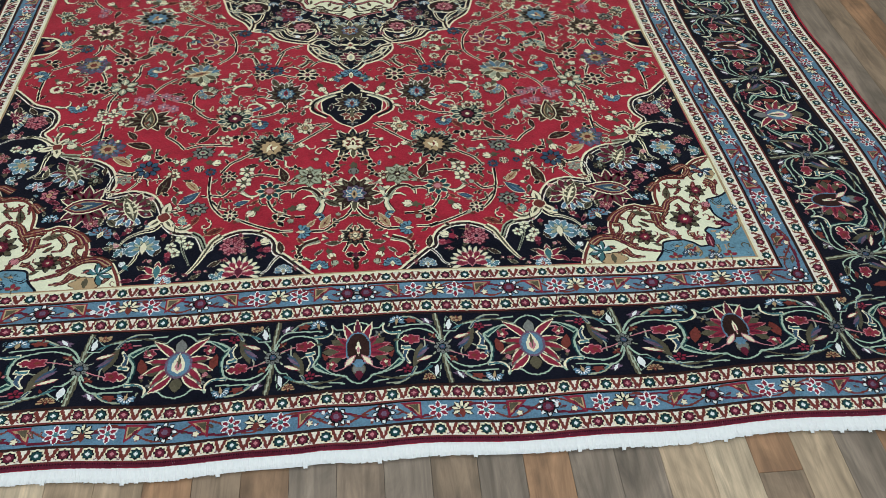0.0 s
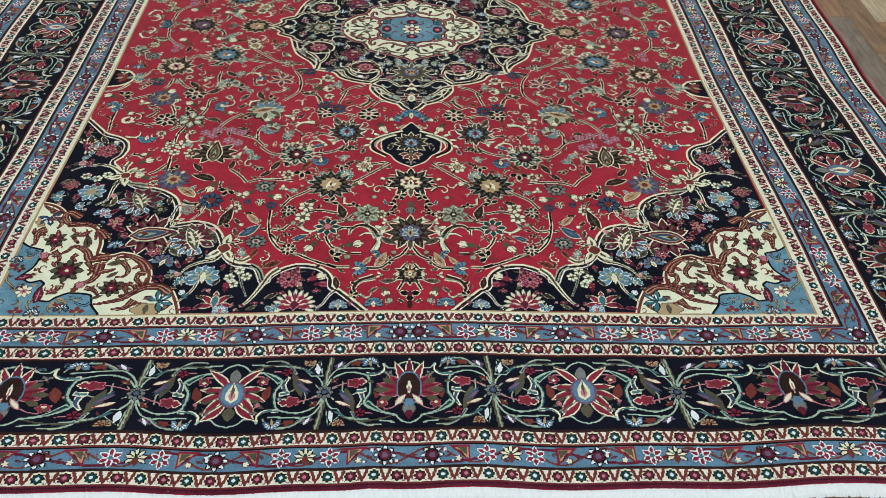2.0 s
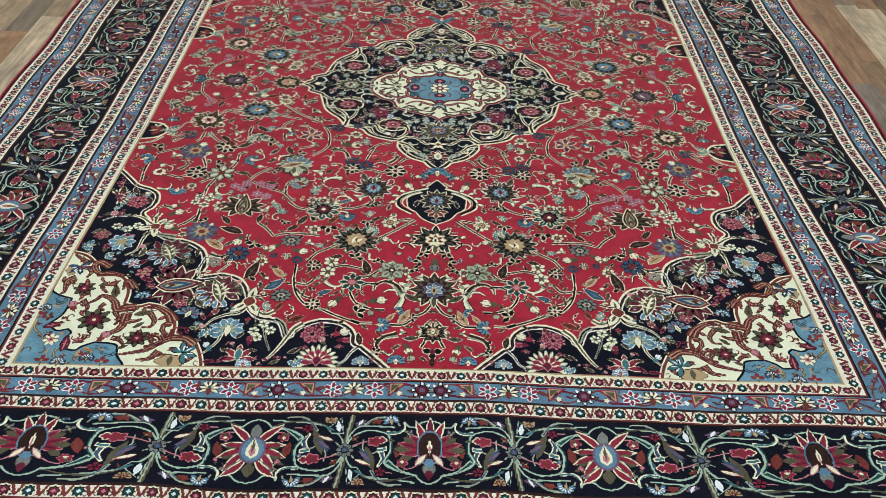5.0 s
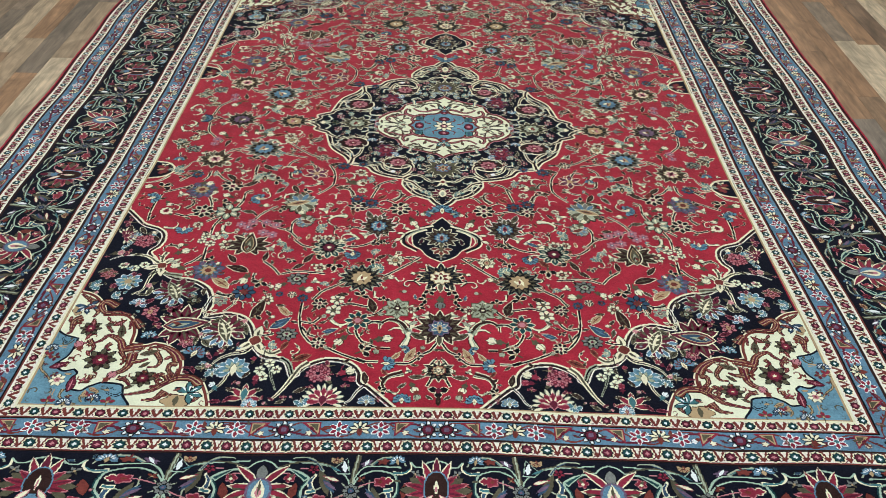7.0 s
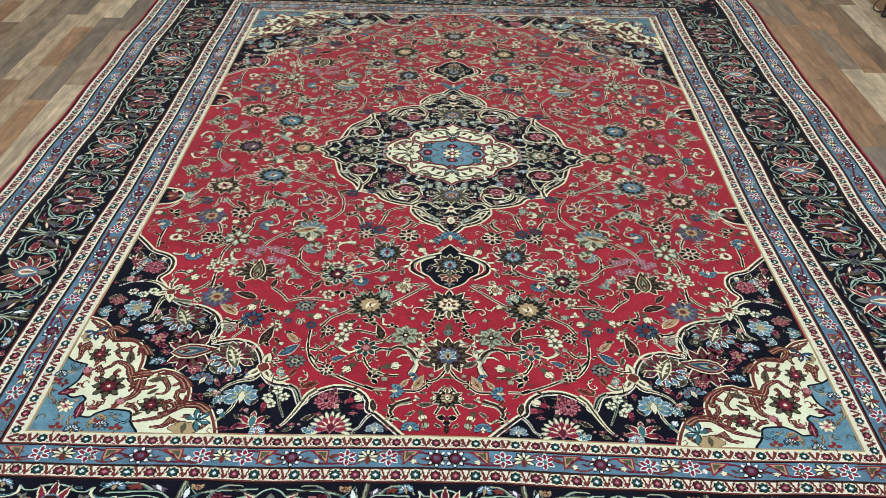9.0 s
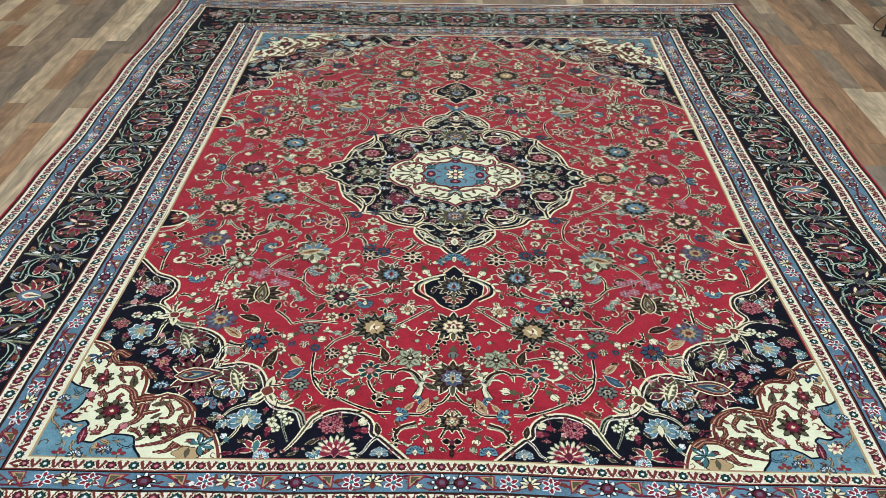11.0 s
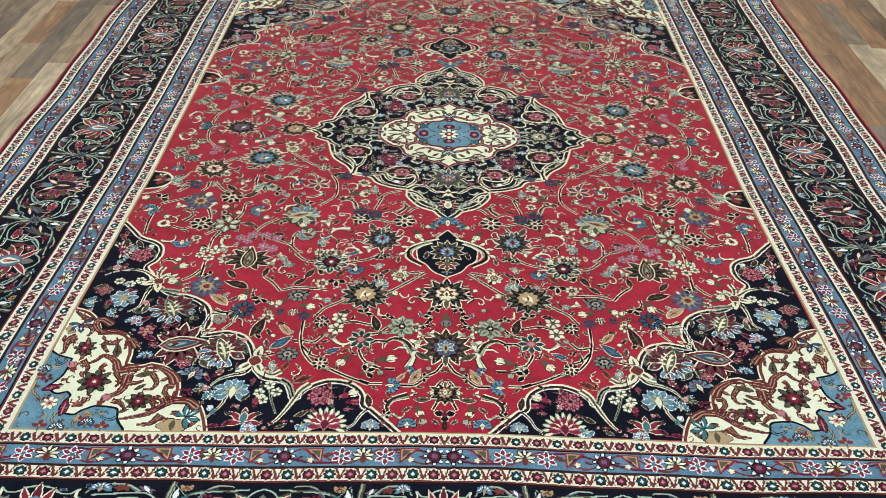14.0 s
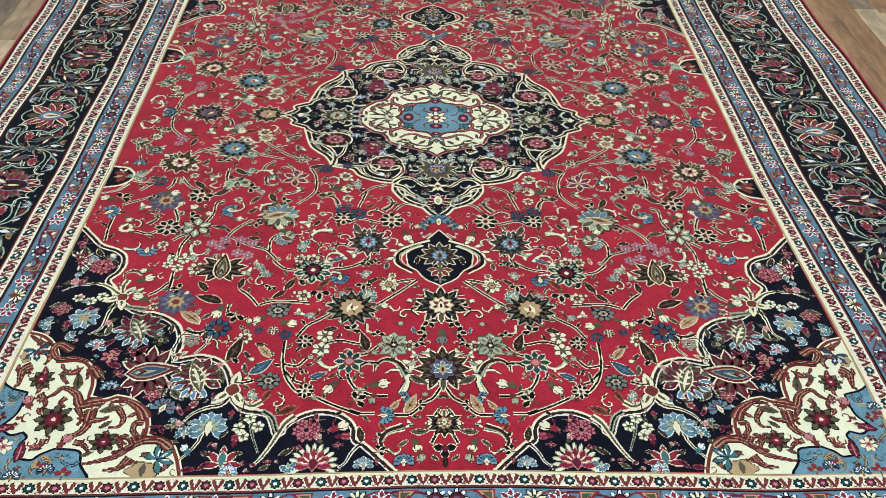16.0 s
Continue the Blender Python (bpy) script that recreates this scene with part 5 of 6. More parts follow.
def corners():
    edge = P(EDGE_X, EDGE_Y)
    small = [("sprig", sprig("wine", "pink")), ("small_carnation", carnation("teal", "white", "sage", "ltblue")), ("leaf", leaf("olive", "cream", "black")), ("bud", bud("pink", "cream", "olive")), ("leaf", leaf("wine", "pink", "black")), ("leaf", leaf("brown", "cream", "olive"))]
    pale = [("leaf", leaf("rust", "brown", "pink")), ("spray", [ribbon(P(-0.9, -0.5, -0.2, -0.9, 0.6, -0.4, 0.5, 0.4, -0.1, 0.4), 0.34, 0.2, "rust", 4, step=0.3)]), ("sprig", sprig("rust", "brown"))]
    sea = [("spray", [ribbon(P(-0.9, -0.5, -0.2, -0.9, 0.6, -0.4, 0.5, 0.4, -0.1, 0.4), 0.34, 0.2, "olive", 4.4, step=0.3)]), ("sprig", sprig("wine", "olive")), ("leaf", leaf("gold", "olive", "rust"))]
    clasp = ring(2, -0.15, 1.1, 0.46, "cream", "brown", 2.6, 0.08, start=180, span=80) + edged(petal(-0.2, 1.0, 0.46, 0, 0.6), "cream", "brown", 3, 0.08)
    clasp += [fill(petal(0.1, 0.75, 0.14, a), "olive", 4) for a in (0, 140, -140)] + edged(lobed(4, 0.28, 0.1), "rust", "cream", 4.4, 0.08)
    daisy = ring(6, 0.2, 1.0, 0.6, "ivory", "sage", 5, 0.08, tip=0.62) + [fill(lobed(5, 0.3, 0.1), "olive", 6.4), fill(lobed(4, 0.12), "rust", 6.8)]
    bold = ring(8, 0.3, 1.0, 0.34, "olive", "black", 4.6, 0.09, tip=0.55) + ring(8, 0.2, 0.75, 0.22, "brown", "black", 5.2, 0.04, start=22) + [fill(lobed(8, 0.44, 0.15), "wine", 6), fill(lobed(6, 0.26, 0.1), "rose", 6.4), fill(lobed(5, 0.11), "cream", 6.8)]
    free = None
    for sx, sy in QUAD:
        one = ((sx, sy),)
        ob = assemble("corner_spandrel", [fill(np.concatenate([CORNER, edge]), "navy", 1)], rug, one, knots=False, label="navy corner with ivory and light blue scrolled inner corner")[0]
        inner = CORNER - normals(CORNER) * 0.0078
        assemble("outline", [outline(CORNER, 0.0062, "cream", 1.5, False), ribbon(inner, 0.0040, None, "brown", 1.45, smooth=False), ribbon(CORNER - normals(CORNER) * 0.0125, 0.0036, None, "buff", 1.4, smooth=False)], ob, one)
        assemble("ivory_corner", [fill(np.concatenate([CORNER_IVORY, edge]), "ivory", 2), outline(CORNER_IVORY, 0.007, "rust", 2.4, False), ribbon(CORNER_IVORY + normals(CORNER_IVORY) * 0.006, 0.004, None, "cream", 2.3, smooth=False)], ob, one, knots=False)
        assemble("blue_corner", [fill(np.concatenate([CORNER_BLUE, edge]), "sky", 3), outline(CORNER_BLUE, 0.0055, "navy", 3.4, False)], ob, one, knots=False)
        # pale three-leaved clasps on the outline, with the long leaves that spring from them
        for x, y, a, s in ((0.490, -1.168, 8, 0.054), (0.802, -0.879, 30, 0.044), (0.633, -1.068, 60, 0.022)):
            assemble("clasp", clasp, ob, one, (x, y), a, s)
        for line, w, w1, c in ((P(0.417, -1.201, 0.441, -1.213, 0.473, -1.194), 0.014, 0.008, "cream"), (P(0.495, -1.191, 0.510, -1.209, 0.544, -1.218, 0.574, -1.236, 0.587, -1.258), 0.011, 0.004, "cream"), (P(0.337, -1.240, 0.357, -1.259, 0.370, -1.288, 0.385, -1.321, 0.404, -1.352, 0.419, -1.365), 0.016, 0.005, "cream"),
                               (P(0.412, -1.227, 0.388, -1.245, 0.374, -1.282), 0.012, 0.008, "sage"), (P(0.737, -0.921, 0.769, -0.916, 0.810, -0.908, 0.823, -0.920), 0.016, 0.006, "sage"), (P(0.813, -0.900, 0.819, -0.936, 0.823, -0.984, 0.846, -1.006), 0.010, 0.004, "cream"), (P(0.806, -0.875, 0.849, -0.840, 0.889, -0.831), 0.014, 0.006, "cream"),
                               (P(0.804, -0.816, 0.810, -0.845, 0.800, -0.875), 0.014, 0.008, "cream"), (P(0.558, -0.983, 0.581, -1.002, 0.614, -1.001, 0.640, -1.005), 0.010, 0.006, "cream"), (P(0.569, -0.990, 0.579, -1.035, 0.600, -1.064), 0.008, 0.005, "cream"), (P(0.640, -1.005, 0.647, -1.042, 0.659, -1.079), 0.008, 0.004, "buff"),
                               (P(0.189, -1.318, 0.205, -1.338, 0.217, -1.363, 0.232, -1.374), 0.008, 0.004, "buff"), (P(0.659, -1.079, 0.677, -1.095, 0.698, -1.116), 0.008, 0.004, "olive"), (P(0.538, -1.274, 0.542, -1.303, 0.560, -1.332, 0.576, -1.349), 0.008, 0.004, "cream"), (P(0.436, -1.252, 0.426, -1.291, 0.407, -1.335), 0.007, 0.003, "sage"),
                               (P(0.890, -0.835, 0.920, -0.839, 0.953, -0.860), 0.006, 0.003, "buff")):
            assemble("long_leaf", strap(line, w * 1.25, w1 * 1.3, "olive" if w > 0.012 else "black", c, 2.2), ob, one)
        # large flowers of the navy ground
        for nm, shp, x, y, a, s in (("plume", plume("wine", "cream"), 0.575, -1.135, -35, 0.060), ("plume", plume("wine", "sage"), 0.736, -0.988, -40, 0.056),
                                    ("palmette", tulip("wine", "cream", "blue", "rust"), 0.692, -1.118, 80, 0.074), ("lotus", crest("rose"), 0.286, -1.367, 0, 0.050), ("lotus", crest("wine"), 0.944, -0.747, 60, 0.036),
                                    ("lotus", ring(5, 0.0, 1.0, 0.34, "rose", "cream", 5, 0.07, span=190, tip=0.55) + edged(petal(-0.2, 0.7, 0.4), "teal", "cream", 6, 0.06), 0.482, -1.359, 0, 0.044),
                                    ("flower", ring(9, 0.1, 1.0, 0.42, "sky", "white", 5, 0.07, span=240, tip=0.65) + ring(6, 0.1, 0.66, 0.22, "sage", "teal", 6, 0.05, span=200) + edged(petal(-0.5, 0.45, 0.4), "cream", "olive", 6.8, 0.06), 0.526, -1.270, 0, 0.042),
                                    ("flower", ring(9, 0.1, 1.0, 0.42, "sky", "white", 5, 0.07, tip=0.65) + ring(7, 0.1, 0.66, 0.22, "sage", "teal", 6, 0.05) + [fill(lobed(5, 0.26), "gold", 6.8)], 0.870, -0.953, 0, 0.036),
                                    ("flower", posy("pink", "wine", 6, "rose"), 0.308, -1.278, 0, 0.030), ("flower", posy("pink", "rose", 5, "wine"), 0.880, -0.768, 0, 0.030), ("bud", bud("cream", "black", "rose"), 0.240, -1.273, 70, 0.026), ("bud", bud("rose", "pink", "wine"), 0.230, -1.296, 90, 0.020),
                                    ("flower", carnation("ltblue", "black", "cream", "rust"), 0.635, -1.218, 20, 0.028), ("flower", rosette(6, "wine", "pink", "rust", "cream"), 0.663, -1.179, 0, 0.020), ("flower", rosette(6, "pink", "wine", "gold", "rose"), 0.778, -1.074, 0, 0.022),
                                    ("flower", carnation("ltblue", "white", "pink", "white"), 0.817, -1.044, 20, 0.024), ("flower", carnation("sky", "black", "sky", "white"), 0.756, -1.162, 0, 0.020), ("flower", rosette(6, "olive", "black", "sage", "rust"), 0.681, -1.023, 0, 0.020),
                                    ("flower", carnation("ltblue", "white", "sage", "sage"), 0.177, -1.370, 0, 0.022), ("bud", bud("rose", "cream", "wine"), 0.578, -1.215, 40, 0.018), ("bud", bud("rose", "pink", "wine"), 0.463, -1.305, 0, 0.018), ("bud", bud("rose", "pink", "olive"), 0.481, -1.239, 0, 0.014),
                                    ("bud", bud("white", "black", "teal"), 0.563, -1.325, -40, 0.018), ("sprig", sprig("olive", "sage"), 0.605, -1.267, 0, 0.018), ("flower", rosette(6, "rust", "pink", "wine", "gold"), 0.931, -0.923, 0, 0.022), ("bud", bud("wine", "pink", "olive"), 0.902, -0.983, 0, 0.020),
                                    ("bud", bud("cream", "black", "olive"), 0.873, -0.730, 60, 0.016), ("flower", rosette(6, "grey", "sage", "wine", "cream"), 0.613, -1.024, 0, 0.020), ("sprig", sprig("wine", "pink"), 0.739, -1.060, 60, 0.018), ("leaf", leaf("olive", "sage", "black"), 0.600, -1.099, 60, 0.022), ("leaf", leaf("brown", "cream", "olive"), 0.345, -1.335, 70, 0.018), ("flower", carnation("sky", "white", "rose", "white"), 0.464, -1.379, 0, 0.020)):
            assemble(nm, shp, ob, one, (x, y), a, s)
        for x, y in ((0.437, -1.246), (0.459, -1.271), (0.417, -1.268), (0.447, -1.292), (0.849, -0.878), (0.872, -0.895), (0.903, -0.884)):
            assemble("daisy", daisy, ob, one, (x, y), 10, 0.0145)
        # ivory part: bold dark flowers, rust cloud bands
        for x, y, s in ((0.731, -1.301, 0.028), (0.902, -1.139, 0.027), (0.845, -1.245, 0.038)):
            assemble("flower", bold, ob, one, (x, y), 0, s)
        for line, w in ((P(0.663, -1.244, 0.680, -1.217, 0.713, -1.196, 0.738, -1.200), 0.021), (P(0.664, -1.254, 0.680, -1.254, 0.681, -1.274, 0.663, -1.290, 0.660, -1.269), 0.009), (P(0.599, -1.318, 0.625, -1.298, 0.656, -1.299, 0.679, -1.315, 0.699, -1.335, 0.737, -1.348, 0.758, -1.353), 0.017), (P(0.761, -1.197, 0.782, -1.201, 0.803, -1.207, 0.819, -1.178, 0.850, -1.162, 0.862, -1.178, 0.878, -1.191), 0.018),
                        (P(0.776, -1.222, 0.776, -1.263, 0.791, -1.283, 0.810, -1.290, 0.810, -1.310), 0.017), (P(0.782, -1.132, 0.803, -1.106, 0.811, -1.112, 0.808, -1.139), 0.014), (P(0.866, -1.055, 0.897, -1.036, 0.906, -1.054, 0.886, -1.080, 0.851, -1.078, 0.819, -1.088), 0.016), (P(0.936, -1.101, 0.953, -1.115, 0.947, -1.148, 0.954, -1.161), 0.016), (P(0.681, -1.289, 0.671, -1.310, 0.683, -1.324), 0.012),
                        (P(0.808, -1.213, 0.790, -1.241, 0.794, -1.260), 0.007), (P(0.836, -1.188, 0.845, -1.203, 0.831, -1.213), 0.007), (P(0.686, -1.290, 0.699, -1.287, 0.697, -1.301, 0.686, -1.307), 0.006), (P(0.918, -1.044, 0.947, -1.028, 0.974, -1.009), 0.010), (P(0.920, -1.204, 0.907, -1.197, 0.898, -1.188), 0.009), (P(0.724, -1.216, 0.707, -1.242, 0.711, -1.262, 0.731, -1.266), 0.008), (P(0.672, -1.339, 0.688, -1.363, 0.717, -1.368), 0.012), (P(0.591, -1.349, 0.603, -1.368, 0.622, -1.378), 0.008), (P(0.892, -1.178, 0.873, -1.204, 0.877, -1.220), 0.008), (P(0.857, -1.112, 0.861, -1.131, 0.844, -1.152), 0.008), (P(0.789, -1.301, 0.769, -1.307, 0.754, -1.325), 0.008), (P(0.849, -1.293, 0.853, -1.311, 0.870, -1.320), 0.008), (P(0.714, -1.284, 0.694, -1.318, 0.710, -1.327), 0.006), (P(0.774, -1.244, 0.754, -1.247, 0.737, -1.238), 0.010), (P(0.920, -1.058, 0.905, -1.080, 0.911, -1.098), 0.008)):
            assemble("cloud_band", [ribbon(line, w * 1.25 + 0.006, 0.007, "brown", 2.8), ribbon(line, w * 1.25, 0.005, "rust", 3.0), ribbon(line, w * 0.66, 0.003, "gold", 3.2), ribbon(line, w * 0.34, 0.003, "wine", 3.4)], ob, one)
        for shp, x, y, a, s in ((ring(5, 0.0, 1.0, 0.34, "teal", "black", 4, 0.09, span=230) + [fill(petal(0.2, 0.7, 0.12, q), "white", 5) for q in (-90, -45, 0, 45, 90)], 0.619, -1.345, 50, 0.036),
                                (ring(5, 0.0, 1.0, 0.34, "blue", "black", 4, 0.09, span=230) + [fill(petal(0.2, 0.7, 0.12, q), "white", 5) for q in (-90, -45, 0, 45, 90)], 0.942, -1.058, 160, 0.032),
                                (edged(lobed(5, 0.9, 0.12, 0.6), "gold", "brown", 3, 0.09) + [fill(petal(-0.5, 0.5, 0.4), "olive", 4)], 0.641, -1.370, 0, 0.034), (edged(lobed(5, 0.9, 0.12, 0.6), "gold", "brown", 3, 0.09), 0.961, -1.076, 60, 0.020),
                                (leaf("olive", "rust", "brown"), 0.738, -1.220, 80, 0.022), (leaf("olive", "rust", "brown"), 0.822, -1.146, 0, 0.024), (leaf("rust", "brown", "pink"), 0.837, -1.119, 60, 0.018), (bud("pink", "black", "rust"), 0.907, -1.204, -30, 0.022), (bud("pink", "black", "rust"), 0.809, -1.302, 30, 0.022),
                                (leaf("wine", "black", "pink"), 0.932, -1.268, 80, 0.024), (leaf("wine", "black", "pink"), 0.882, -1.323, 10, 0.026), (sprig("rose", "pink"), 0.861, -1.314, 0, 0.010), (leaf("olive", "black", "rust"), 0.738, -1.259, 60, 0.014), (leaf("olive", "brown", "rust"), 0.860, -1.126, 90, 0.012), (leaf("olive", "brown", "rust"), 0.756, -1.331, 80, 0.012), (leaf("rust", "brown", "pink"), 0.690, -1.234, 60, 0.013)):
            assemble("scroll_leaf", shp, ob, one, (x, y), a, s)
        # blue part
        assemble("flower", ring(7, 0.2, 1.0, 0.5, "cream", "olive", 5, 0.1) + [fill(lobed(5, 0.36), "pink", 6.4), fill(lobed(4, 0.16), "rust", 6.8)], ob, one, (0.921, -1.312), 0, 0.020)
        for line, c in ((P(0.765, -1.347, 0.776, -1.356, 0.797, -1.347, 0.798, -1.331, 0.781, -1.339), "navy"), (P(0.930, -1.178, 0.940, -1.191, 0.957, -1.178, 0.948, -1.168), "navy"), (P(0.819, -1.340, 0.820, -1.357, 0.803, -1.373), "olive"), (P(0.898, -1.340, 0.898, -1.361, 0.878, -1.378, 0.855, -1.383), "olive"), (P(0.979, -1.253, 0.974, -1.278, 0.953, -1.296, 0.935, -1.316), "olive"), (P(0.936, -1.206, 0.957, -1.203, 0.966, -1.216), "gold"), (P(0.918, -1.340, 0.918, -1.357, 0.905, -1.375), "gold"), (P(0.844, -1.349, 0.853, -1.363, 0.844, -1.377), "olive")):
            assemble("spray", [ribbon(line, 0.009, 0.004, c, 4.2), ribbon(line, 0.003, 0.002, "gold" if c == "olive" else "sky", 4.5)], ob, one)
        for x, y, a, k in ((0.823, -1.369, 0, 0), (0.840, -1.360, 60, 1), (0.973, -1.213, 0, 0), (0.974, -1.235, 40, 1), (0.882, -1.383, 0, 0), (0.919, -1.377, 0, 1), (0.788, -1.376, 0, 1)):
            assemble("small_flower", (carnation("blue", "navy", "olive", "white"), sprig("rose", "olive"))[k], ob, one, (x, y), a, 0.018)
        if free is None:
            taken = occupied([o for o in ob.children if o.name.split(".")[0] not in ("ivory_corner", "blue_corner", "outline")])
            dark = dense(np.concatenate([CORNER, CORNER_IVORY[::-1]]))
            light = dense(np.concatenate([CORNER_IVORY, CORNER_BLUE[::-1]]))
            blue = dense(np.concatenate([CORNER_BLUE, edge]))
            free = [(small[i % len(small)], q) for i, q in enumerate(scatter(dark, taken, 130, 0.0065, 0.022, 21, 0.001, 0.50))]
            free += [(pale[i % len(pale)], q) for i, q in enumerate(scatter(light, taken, 34, 0.0060, 0.018, 22, 0.001, 0.55))]
            free += [(sea[i % len(sea)], q) for i, q in enumerate(scatter(blue, taken, 40, 0.007, 0.020, 23, 0.002, 0.6))]
        for (nm, shp), (x, y, s, a) in free:
            assemble(nm, shp, ob, one, (x, y), a, s)


def field_flowers():
    def lay(nm, shp, places, squash=1.0):
        for p in places:
            assemble(nm, shp, field, ENDS if p[0] == 0 else (SIDES if p[1] == 0 else QUAD), (p[0], p[1]), p[3] if len(p) > 3 else 0, p[2], squash)

    # along the long axis
    lay("palmette", palmette("brown", "cream", "mauve", "ltblue", "gold", "blue", 11, 300), [(0, -1.106, 0.068)])
    lay("palmette", palmette("navy", "cream", "gold", "rust", "cream", "cream", 9, 290), [(0, -0.896, 0.070)], 0.92)
    lay("palmette", palmette("black", "cream", "rust", "olive", "cream", "gold", 9, 240), [(0, -1.262, 0.042, 180)], 0.9)
    lay("small_flower", ring(3, 0.0, 1.0, 0.7, "black", "cream", 5, 0.12, span=200) + [fill(lobed(4, 0.3), "wine", 6)], [(0, -1.330, 0.026, 180)])
    lay("leaf", leaf("brown", "rust", "olive", 0.0), [(0, -1.362, 0.018)])
    lay("bud", bud("grey", "brown", "olive"), [(0, -1.000, 0.030, 180)])
    # along the short axis
    lay("palmette", wide_palmette("brown", "cream", "gold", "pink", 12), [(0.562, 0, 0.052, -90)], 1.15)
    lay("palmette", wide_palmette("brown", "cream", "mauve", "olive", 12), [(0.752, 0, 0.054, -90)], 1.15)
    lay("carnation", carnation("blue", "navy", "teal", "sky"), [(0.885, 0, 0.030, 90)])
    lay("bud", bud("grey", "black", "olive"), [(0.650, 0, 0.024, 90), (0.498, -0.030, 0.012, 60)])
    # the quarter
    lay("palmette", palmette("brown", "buff", "blue", "ltblue", "rose", "sky", 11, 330), [(0.198, -0.657, 0.058, 180)])
    lay("palmette", palmette("brown", "cream", "gold", "pink", "wine", "cream", 11, 330), [(0.787, -0.292, 0.058, 150)])
    lay("palmette", wide_palmette("navy", "sage", "gold", "cream", 14), [(0.229, -0.908, 0.060, -80)], 1.1)
    lay("palmette", tulip("brown", "cream", "olive", "gold"), [(0.585, -0.775, 0.066, 0)])
    lay("palmette", feather("olive", "black", "gold"), [(0.461, -0.547, 0.062, 70)], 1.0)
    lay("palmette", wide_palmette("grey", "cream", "ltblue", "gold", 12), [(0.638, -0.209, 0.064, -75)], 1.1)
    lay("palmette", feather("grey", "black", "rust"), [(0.431, -0.646, 0.036, -60)], 0.9)
    lay("palmette", ring(7, 0.0, 1.0, 0.36, "olive", "cream", 5, 0.08, span=230) + [fill(petal(-0.2, 0.5, 0.3), "brown", 6)], [(0.930, -0.195, 0.040, 60)])
    lay("rosette", ring(10, 0.3, 1.0, 0.36, "green", "cream", 5, 0.09, tip=0.55) + ring(10, 0.35, 0.8, 0.12, "sage", "black", 5.6, 0.03) + [fill(lobed(9, 0.5, 0.12), "black", 6), fill(lobed(7, 0.34, 0.12), "wine", 6.4), fill(lobed(4, 0.12), "cream", 6.8)], [(0.341, -0.772, 0.052)])
    dark8 = ring(8, 0.25, 1.0, 0.44, "black", "cream", 5, 0.10, tip=0.6) + [fill(lobed(8, 0.32, 0.1), "cream", 6), fill(lobed(6, 0.22), "wine", 6.4)]
    lay("rosette", dark8, [(0.135, -0.561, 0.036), (0.273, -0.556, 0.030), (0.337, -1.022, 0.023), (0.322, -1.172, 0.022), (0.420, -0.988, 0.014), (0.695, -0.460, 0.036), (0.754, -0.609, 0.034), (0.424, -0.258, 0.022)])
    lay("rosette", ring(9, 0.3, 1.0, 0.4, "grey", "black", 5, 0.1) + [fill(lobed(8, 0.5, 0.1), "black", 6), fill(lobed(6, 0.36), "sage", 6.4), fill(lobed(5, 0.18), "wine", 6.8)], [(0.410, -1.143, 0.030), (0.875, -0.225, 0.028), (0.416, -0.921, 0.032)], 0.85)
    lay("rosette", ring(10, 0.35, 1.0, 0.36, "mauve", "blue", 5, 0.09, tip=0.6) + ring(10, 0.3, 0.7, 0.14, "ltblue", "mauve", 5.6, 0.03) + [fill(lobed(9, 0.5, 0.12), "olive", 6), fill(lobed(8, 0.4, 0.15), "gold", 6.4), fill(lobed(6, 0.2), "rust", 6.8)], [(0.674, -0.895, 0.045), (0.786, -0.488, 0.048)])
    lay("rosette", ring(8, 0.3, 1.0, 0.42, "blue", "navy", 5, 0.1) + [fill(lobed(6, 0.3), "rust", 6.4)], [(0.232, -0.535, 0.026), (0.279, -0.514, 0.024), (0.388, -1.001, 0.017), (0.558, -0.983, 0.034), (0.456, -0.987, 0.012), (0.278, -0.294, 0.018), (0.344, -0.310, 0.024), (0.822, -0.395, 0.022), (0.262, -0.800, 0.018)])
    lay("rosette", rosette(8, "cream", "olive", "gold", "rose"), [(0.136, -0.823, 0.028), (0.549, -0.143, 0.028), (0.194, -1.173, 0.011), (0.868, -0.111, 0.020), (0.887, -0.151, 0.020)])
    lay("ring_flower", [fill(lobed(9, 1.0, 0.06), "rust", 5), fill(lobed(9, 0.86, 0.08), "cream", 5.3), fill(lobed(6, 0.4), "rose", 6), fill(lobed(4, 0.16), "brown", 6.4)], [(0.864, -0.614, 0.021)])
    lay("star_flower", star_flower("sage", "olive", "brown", 8), [(0.119, -1.032, 0.041)])
    lay("star_flower", ring(6, 0.1, 1.0, 0.5, "sage", "black", 5, 0.12) + [fill(petal(0.2, 0.85, 0.16, 60 * i), "cream", 6) for i in range(6)] + [fill(lobed(5, 0.25), "rust", 6.6)], [(0.680, -0.608, 0.042)])
    lay("star_flower", ring(8, 0.15, 1.0, 0.40, "green", "cream", 5, 0.10) + [fill(lobed(8, 0.42, 0.14), "rust", 6), fill(lobed(6, 0.26), "pink", 6.4)], [(0.225, -1.085, 0.036)])
    lay("star_flower", ring(6, 0.1, 1.0, 0.40, "wine", "cream", 5, 0.11) + [fill(petal(0.2, 0.7, 0.12, 60 * i), "mauve", 6) for i in range(6)] + [fill(lobed(6, 0.24), "gold", 6.5)], [(0.431, -0.364, 0.042)])
